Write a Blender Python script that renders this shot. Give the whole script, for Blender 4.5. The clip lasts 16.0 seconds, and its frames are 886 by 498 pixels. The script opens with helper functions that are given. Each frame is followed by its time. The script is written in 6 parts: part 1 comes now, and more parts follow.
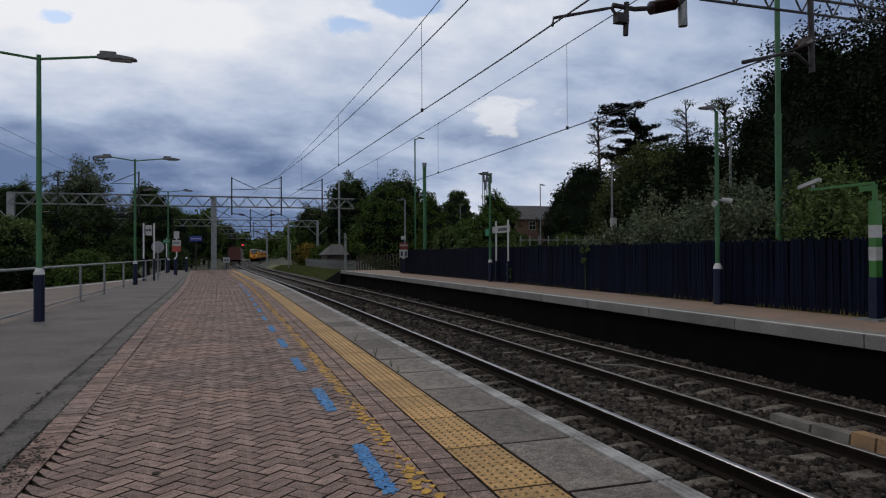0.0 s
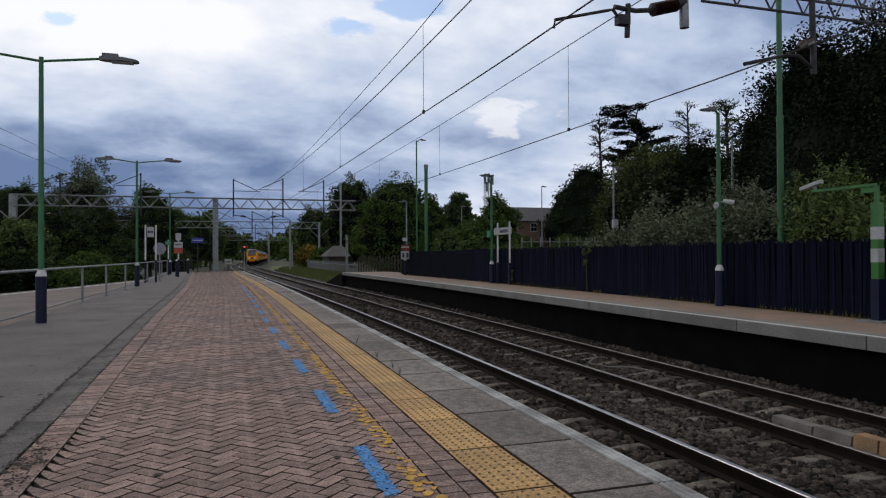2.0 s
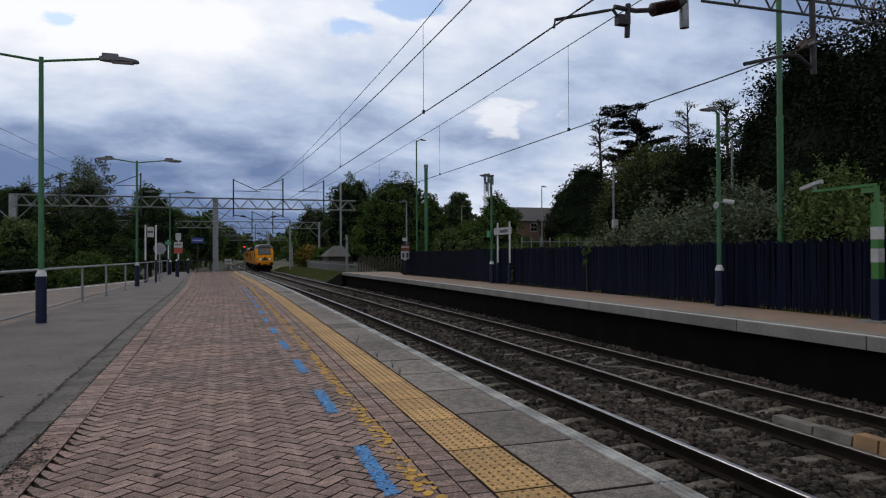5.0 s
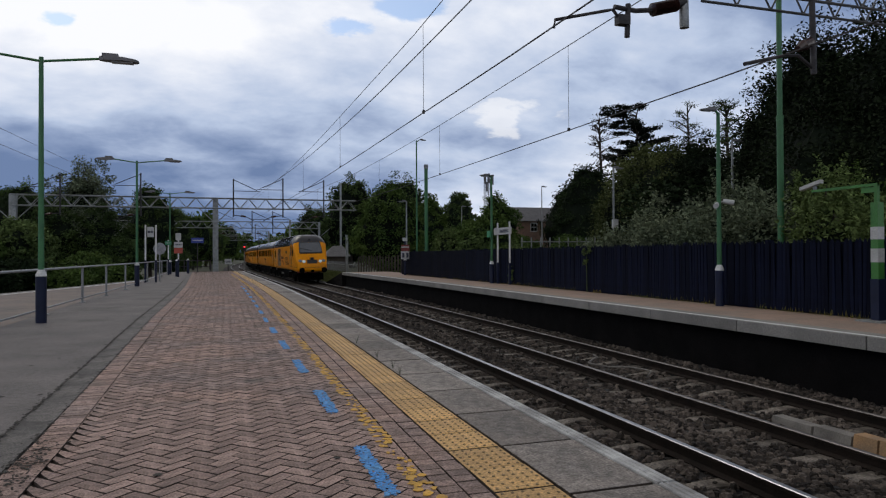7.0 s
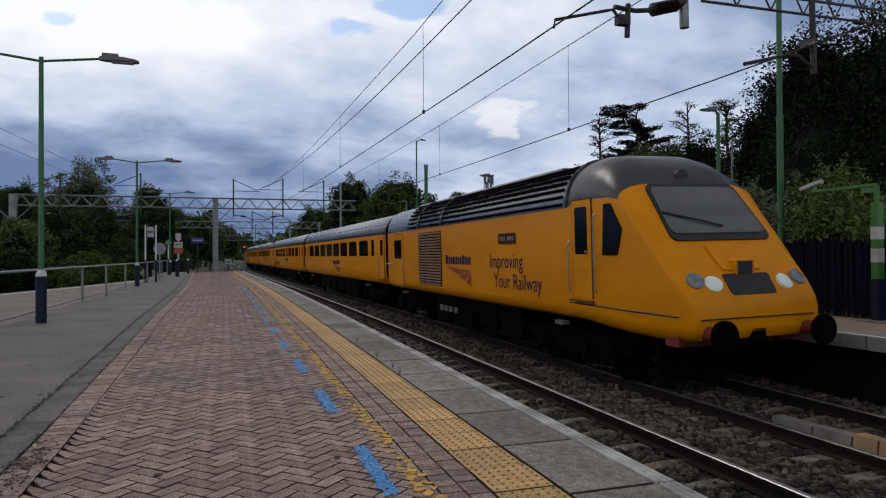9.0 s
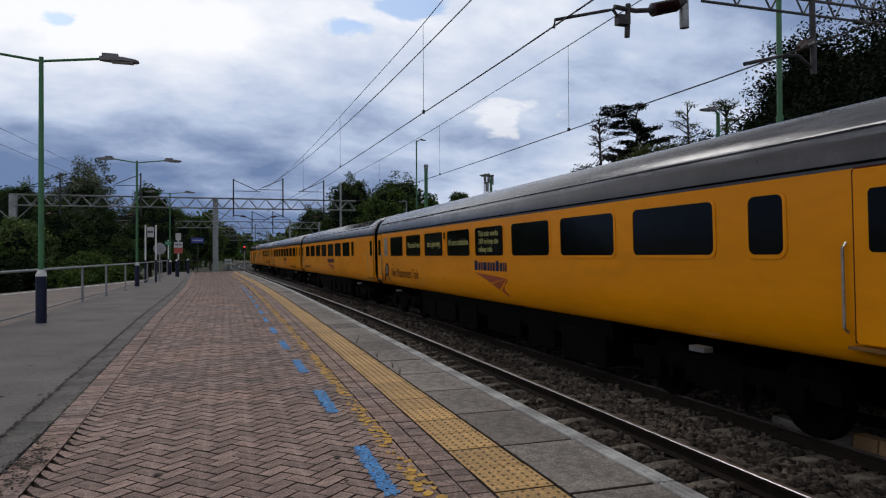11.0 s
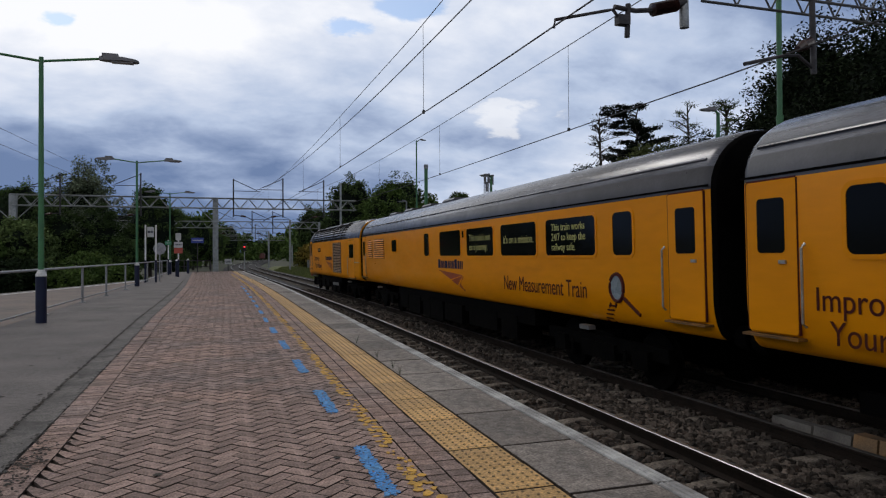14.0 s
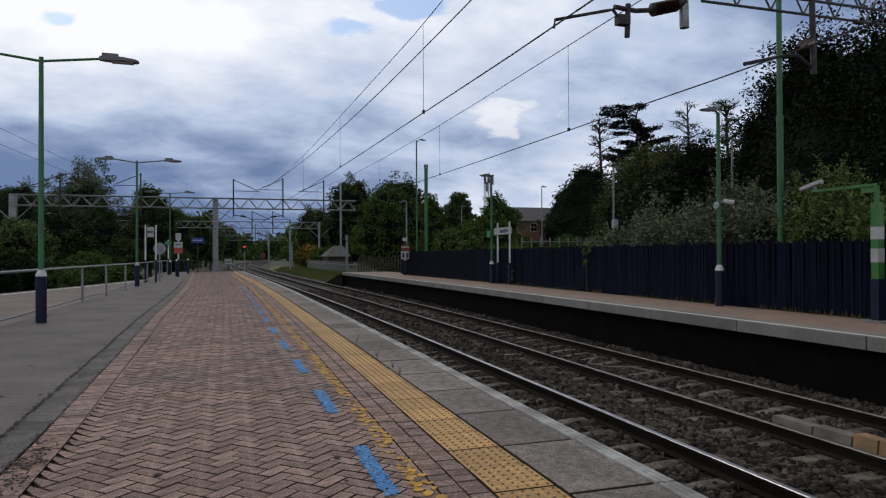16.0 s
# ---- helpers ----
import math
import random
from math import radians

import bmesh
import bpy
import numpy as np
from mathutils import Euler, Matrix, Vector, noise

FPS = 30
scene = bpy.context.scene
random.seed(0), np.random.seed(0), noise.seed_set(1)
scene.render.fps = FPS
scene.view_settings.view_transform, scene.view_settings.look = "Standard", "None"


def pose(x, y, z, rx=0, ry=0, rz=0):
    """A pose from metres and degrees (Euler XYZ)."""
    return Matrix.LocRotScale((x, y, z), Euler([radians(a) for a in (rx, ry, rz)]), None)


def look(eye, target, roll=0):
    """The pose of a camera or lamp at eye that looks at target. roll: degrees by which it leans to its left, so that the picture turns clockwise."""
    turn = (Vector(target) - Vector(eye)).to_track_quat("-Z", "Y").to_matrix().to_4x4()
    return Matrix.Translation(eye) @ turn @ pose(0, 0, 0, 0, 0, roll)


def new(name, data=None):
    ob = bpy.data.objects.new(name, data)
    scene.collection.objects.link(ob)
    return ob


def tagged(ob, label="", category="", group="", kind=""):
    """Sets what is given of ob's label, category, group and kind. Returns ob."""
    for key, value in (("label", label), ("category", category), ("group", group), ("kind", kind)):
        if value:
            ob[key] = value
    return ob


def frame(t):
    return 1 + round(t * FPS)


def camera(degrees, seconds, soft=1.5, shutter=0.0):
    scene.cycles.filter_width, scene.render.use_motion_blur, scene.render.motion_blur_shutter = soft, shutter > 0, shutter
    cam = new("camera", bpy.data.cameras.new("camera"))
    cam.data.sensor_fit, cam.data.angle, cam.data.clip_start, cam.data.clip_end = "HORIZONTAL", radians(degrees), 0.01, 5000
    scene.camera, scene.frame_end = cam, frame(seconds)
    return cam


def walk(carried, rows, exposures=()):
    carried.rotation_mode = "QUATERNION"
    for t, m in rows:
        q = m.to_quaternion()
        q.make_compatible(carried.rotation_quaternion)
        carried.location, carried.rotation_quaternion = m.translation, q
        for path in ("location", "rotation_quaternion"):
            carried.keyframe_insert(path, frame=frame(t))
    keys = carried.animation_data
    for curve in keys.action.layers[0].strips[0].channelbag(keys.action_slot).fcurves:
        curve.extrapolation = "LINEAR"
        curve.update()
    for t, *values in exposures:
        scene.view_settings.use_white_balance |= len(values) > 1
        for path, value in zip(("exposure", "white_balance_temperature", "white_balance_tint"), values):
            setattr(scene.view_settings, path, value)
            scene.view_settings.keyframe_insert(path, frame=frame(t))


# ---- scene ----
EYE = (0.0, 0.0, 1.262)
YAW, TILT, LEAN = 17.592, 0.547, 0.3156
cam = camera(67.06, 16.0, 1.2)


def aim(dyaw=0.0, dtilt=0.0):
    a, b = radians(YAW + dyaw), radians(TILT + dtilt)
    way = Vector((math.sin(a) * math.cos(b), math.cos(a) * math.cos(b), math.sin(b)))
    return look(EYE, Vector(EYE) + way, LEAN_SIGN * LEAN)


LEAN_SIGN = -1
walk(cam, [(0.0, aim(0.13, -0.145)), (0.2, aim(0.06, -0.07)), (0.5, aim()), (1.0, aim()), (1.5, aim(0.05, -0.04)), (2.0, aim()), (9.0, aim()), (16.0, aim())],
     [(0.0, -0.20), (0.3, -0.08), (0.5, -0.02), (1.0, 0.0), (16.0, 0.0)])

# ---- light ----
world = bpy.data.worlds.new("sky")
scene.world = world
world.use_nodes = True
SUN_TURN, SUN_UP = -18.0, 50.0
GAP_A, GAP_B, GAP_C, PUFF = (0.233, 0.909, 0.345), (0.160, 0.932, 0.324), (-0.194, 0.935, 0.296), (0.378, 0.902, 0.206)


def sky_nodes():
    nt = world.node_tree
    n, l = nt.nodes, nt.links
    n.clear()

    def math_(op, a, b=0.0, c=None, clamp=False):
        m = n.new("ShaderNodeMath")
        m.operation, m.use_clamp = op, clamp
        for i, v in enumerate((a, b, c)):
            if v is None:
                continue
            if isinstance(v, (int, float)):
                m.inputs[i].default_value = v
            else:
                l.new(v, m.inputs[i])
        return m.outputs[0]

    tc = n.new("ShaderNodeTexCoord")
    sep = n.new("ShaderNodeSeparateXYZ")
    l.new(tc.outputs["Generated"], sep.inputs[0])
    up = math_("MAXIMUM", sep.outputs[2], 0.0)
    den = math_("ADD", up, 0.34)
    px, py = math_("DIVIDE", sep.outputs[0], den), math_("DIVIDE", sep.outputs[1], den)
    comb = n.new("ShaderNodeCombineXYZ")
    l.new(px, comb.inputs[0])
    l.new(math_("MULTIPLY", py, 1.25), comb.inputs[1])

    def fbm(scale, detail, rough, dist, shift):
        mp = n.new("ShaderNodeMapping")
        mp.inputs["Location"].default_value = shift
        l.new(comb.outputs[0], mp.inputs["Vector"])
        t = n.new("ShaderNodeTexNoise")
        t.inputs["Scale"].default_value, t.inputs["Detail"].default_value = scale, detail
        t.inputs["Roughness"].default_value, t.inputs["Distortion"].default_value = rough, dist
        l.new(mp.outputs[0], t.inputs["Vector"])
        return t.outputs[0]

    big, mid, fine = fbm(1.3, 3, 0.5, 0.3, (3.1, 1.3, 0)), fbm(3.1, 7, 0.55, 0.25, (7.7, 2.2, 0)), fbm(7.0, 8, 0.58, 0.15, (1.2, 9.4, 0))
    # brighter upwards, heavier and bluer near the horizon and to the west
    lift = math_("MULTIPLY", math_("POWER", up, 0.9), 2.75)
    west = math_("MULTIPLY", math_("MULTIPLY", math_("SUBTRACT", sep.outputs[0], 0.1), 2.0), math_("MAXIMUM", math_("MULTIPLY_ADD", up, -4.6, 1.0), -0.8))
    v = math_("ADD", math_("MULTIPLY", math_("SUBTRACT", big, 0.5), 1.0), math_("MULTIPLY", math_("SUBTRACT", mid, 0.5), 0.95))
    v = math_("ADD", v, math_("MULTIPLY", math_("SUBTRACT", fine, 0.5), 0.45))
    v = math_("ADD", math_("ADD", v, lift), math_("ADD", west, -0.15))
    ramp = n.new("ShaderNodeValToRGB")
    l.new(v, ramp.inputs[0])
    e = ramp.color_ramp.elements
    e[0].position, e[0].color = 0.0, (0.155, 0.225, 0.395, 1)
    e[1].position, e[1].color = 1.0, (0.97, 0.98, 1.02, 1)
    for pos, col in ((0.22, (0.28, 0.36, 0.545, 1)), (0.45, (0.48, 0.57, 0.75, 1)), (0.70, (0.69, 0.75, 0.88, 1))):
        x = e.new(pos)
        x.color = col
    # grey cloud added overhead, above the view, to weaken light on the ground
    overhead_dim = n.new("ShaderNodeMapRange")
    overhead_dim.interpolation_type = "SMOOTHSTEP"
    overhead_dim.inputs["From Min"].default_value, overhead_dim.inputs["From Max"].default_value = 0.38, 0.72
    overhead_dim.inputs["To Min"].default_value, overhead_dim.inputs["To Max"].default_value = 1.0, 0.34
    l.new(up, overhead_dim.inputs["Value"])
    thick = n.new("ShaderNodeMix")
    thick.data_type, thick.blend_type = "RGBA", "MULTIPLY"
    thick.inputs["Factor"].default_value = 1.0
    l.new(ramp.outputs[0], thick.inputs[6])
    l.new(overhead_dim.outputs[0], thick.inputs[7])
    sky = n.new("ShaderNodeTexSky")
    sky.sky_type, sky.sun_disc = "NISHITA", False
    sky.sun_elevation, sky.sun_rotation = radians(SUN_UP), radians(SUN_TURN)
    gain = n.new("ShaderNodeMix")
    gain.data_type, gain.blend_type = "RGBA", "MULTIPLY"
    gain.inputs["Factor"].default_value = 1.0
    l.new(sky.outputs[0], gain.inputs[6])
    gain.inputs[7].default_value = (0.13, 0.13, 0.13, 1)
    def near(way, wide, wob):
        """How close the sky is to a direction, with a ragged border."""
        d = n.new("ShaderNodeVectorMath")
        d.operation = "SUBTRACT"
        l.new(tc.outputs["Generated"], d.inputs[0])
        d.inputs[1].default_value = way
        sc = n.new("ShaderNodeVectorMath")
        sc.operation = "MULTIPLY"
        l.new(d.outputs[0], sc.inputs[0])
        sc.inputs[1].default_value = (0.6, 0.6, 1.5)
        ln = n.new("ShaderNodeVectorMath")
        ln.operation = "LENGTH"
        l.new(sc.outputs[0], ln.inputs[0])
        r = math_("ADD", ln.outputs["Value"], math_("MULTIPLY", math_("SUBTRACT", mid, 0.5), wob))
        r = math_("ADD", r, math_("MULTIPLY", math_("SUBTRACT", fine, 0.5), wob * 0.8))
        m = n.new("ShaderNodeMapRange")
        m.interpolation_type = "SMOOTHSTEP"
        m.inputs["From Min"].default_value, m.inputs["From Max"].default_value = wide, wide * 0.55
        l.new(r, m.inputs["Value"])
        return m.outputs[0]

    gap_ = math_("MAXIMUM", near(GAP_A, 0.034, 0.09), math_("MAXIMUM", near(GAP_B, 0.024, 0.08), near(GAP_C, 0.016, 0.06)))
    puff = near(PUFF, 0.037, 0.12)
    mix = n.new("ShaderNodeMix")
    mix.data_type = "RGBA"
    l.new(gap_, mix.inputs["Factor"])
    l.new(thick.outputs[2], mix.inputs[6])
    l.new(gain.outputs[2], mix.inputs[7])
    bg = n.new("ShaderNodeBackground")
    bg.inputs["Strength"].default_value = 1.0
    white = n.new("ShaderNodeMix")
    white.data_type = "RGBA"
    l.new(math_("MULTIPLY", puff, 0.6), white.inputs["Factor"])
    l.new(mix.outputs[2], white.inputs[6])
    white.inputs[7].default_value = (0.98, 0.98, 1.0, 1)
    l.new(white.outputs[2], bg.inputs[0])
    out = n.new("ShaderNodeOutputWorld")
    l.new(bg.outputs[0], out.inputs[0])


sky_nodes()
sun = new("sun", bpy.data.lights.new("sun", "SUN"))
sun.data.energy, sun.data.angle, sun.data.color = 0.5, radians(14), (1.0, 0.95, 0.88)
sun.matrix_world = look((0, 0, 0), (-math.sin(radians(SUN_TURN)) * math.cos(radians(SUN_UP)), -math.cos(radians(SUN_TURN)) * math.cos(radians(SUN_UP)), -math.sin(radians(SUN_UP))))


# ---- materials ----
def surf(name, a, b=None, rough=0.7, scale=4.0, bump=0.0, metal=0.0, each=0.0, fine=60.0, spots=None, spot_scale=1.5, spot_at=0.6, stretch=(1, 1, 1), island=False, gloss=0.5, grit=0.0):
    """A surface with two scales of variation: patches from colour a to b, fine grain, and stains."""
    m = bpy.data.materials.new(name)
    m.use_nodes = True
    nt = m.node_tree
    n, l = nt.nodes, nt.links
    bsdf = n["Principled BSDF"]
    bsdf.inputs["Roughness"].default_value, bsdf.inputs["Metallic"].default_value = rough, metal
    bsdf.inputs["Specular IOR Level"].default_value = gloss
    b = b or tuple(c * 0.7 for c in a)
    tc, mp = n.new("ShaderNodeTexCoord"), n.new("ShaderNodeMapping")
    mp.inputs["Scale"].default_value = stretch
    l.new(tc.outputs["Object"], mp.inputs["Vector"])

    def noise_(s, d):
        t = n.new("ShaderNodeTexNoise")
        t.inputs["Scale"].default_value, t.inputs["Detail"].default_value = s, d
        l.new(mp.outputs[0], t.inputs["Vector"])
        return t.outputs[0]

    def mix_(fac, x, y, how="MIX"):
        k = n.new("ShaderNodeMix")
        k.data_type, k.blend_type = "RGBA", how
        for sock, v in ((k.inputs["Factor"], fac), (k.inputs[6], x), (k.inputs[7], y)):
            if isinstance(v, tuple):
                sock.default_value = (*v, 1)
            elif isinstance(v, (int, float)):
                sock.default_value = v
            else:
                l.new(v, sock)
        return k.outputs[2]

    def ramp_(v, lo, hi):
        r = n.new("ShaderNodeMapRange")
        r.inputs["From Min"].default_value, r.inputs["From Max"].default_value = lo, hi
        l.new(v, r.inputs["Value"])
        return r.outputs[0]

    col = mix_(ramp_(noise_(scale, 4), 0.35, 0.65), a, b)
    grain = noise_(fine, 3)
    g = n.new("ShaderNodeMapRange")
    g.inputs["From Min"].default_value, g.inputs["From Max"].default_value = 0.3, 0.7
    g.inputs["To Min"].default_value, g.inputs["To Max"].default_value = (0.5, 1.45) if grit else (0.78, 1.18) if fine > 8 else (0.96, 1.04)
    l.new(grain, g.inputs["Value"])
    col = mix_(1.0, col, g.outputs[0], "MULTIPLY")
    if grit:
        k = n.new("ShaderNodeMapRange")
        k.inputs["From Min"].default_value, k.inputs["From Max"].default_value = 0.35, 0.65
        k.inputs["To Min"].default_value, k.inputs["To Max"].default_value = 1 - grit, 1 + grit
        l.new(noise_(fine * 0.22, 5), k.inputs["Value"])
        col = mix_(1.0, col, k.outputs[0], "MULTIPLY")
    if each:
        src = n.new("ShaderNodeNewGeometry").outputs["Random Per Island"] if island else n.new("ShaderNodeObjectInfo").outputs["Random"]
        r = n.new("ShaderNodeMapRange")
        r.inputs["To Min"].default_value, r.inputs["To Max"].default_value = 1 - each, 1 + each
        l.new(src, r.inputs["Value"])
        col = mix_(1.0, col, r.outputs[0], "MULTIPLY")
    if spots:
        col = mix_(ramp_(noise_(spot_scale, 6), spot_at, spot_at + 0.12), col, spots)
    l.new(col, bsdf.inputs["Base Color"])
    rr = n.new("ShaderNodeMapRange")
    rr.inputs["To Min"].default_value, rr.inputs["To Max"].default_value = max(rough - 0.15, 0.03), min(rough + 0.15, 1)
    l.new(noise_(scale * 2.3, 3), rr.inputs["Value"])
    l.new(rr.outputs[0], bsdf.inputs["Roughness"])
    if bump:
        bp = n.new("ShaderNodeBump")
        bp.inputs["Strength"].default_value, bp.inputs["Distance"].default_value = min(bump, 1), 0.01
        l.new(grain, bp.inputs["Height"])
        l.new(bp.outputs[0], bsdf.inputs["Normal"])
    return m


def glow(name, col, power):
    m = bpy.data.materials.new(name)
    m.use_nodes = True
    b = m.node_tree.nodes["Principled BSDF"]
    b.inputs["Base Color"].default_value = (*col, 1)
    b.inputs["Emission Color"].default_value, b.inputs["Emission Strength"].default_value = (*col, 1), power
    return m


def leafy(name, a, b, rough=0.55):
    m = surf(name, a, b, 0.85, 0.35, 0, 0, 0.42, 9, island=True, gloss=0.06)
    return m


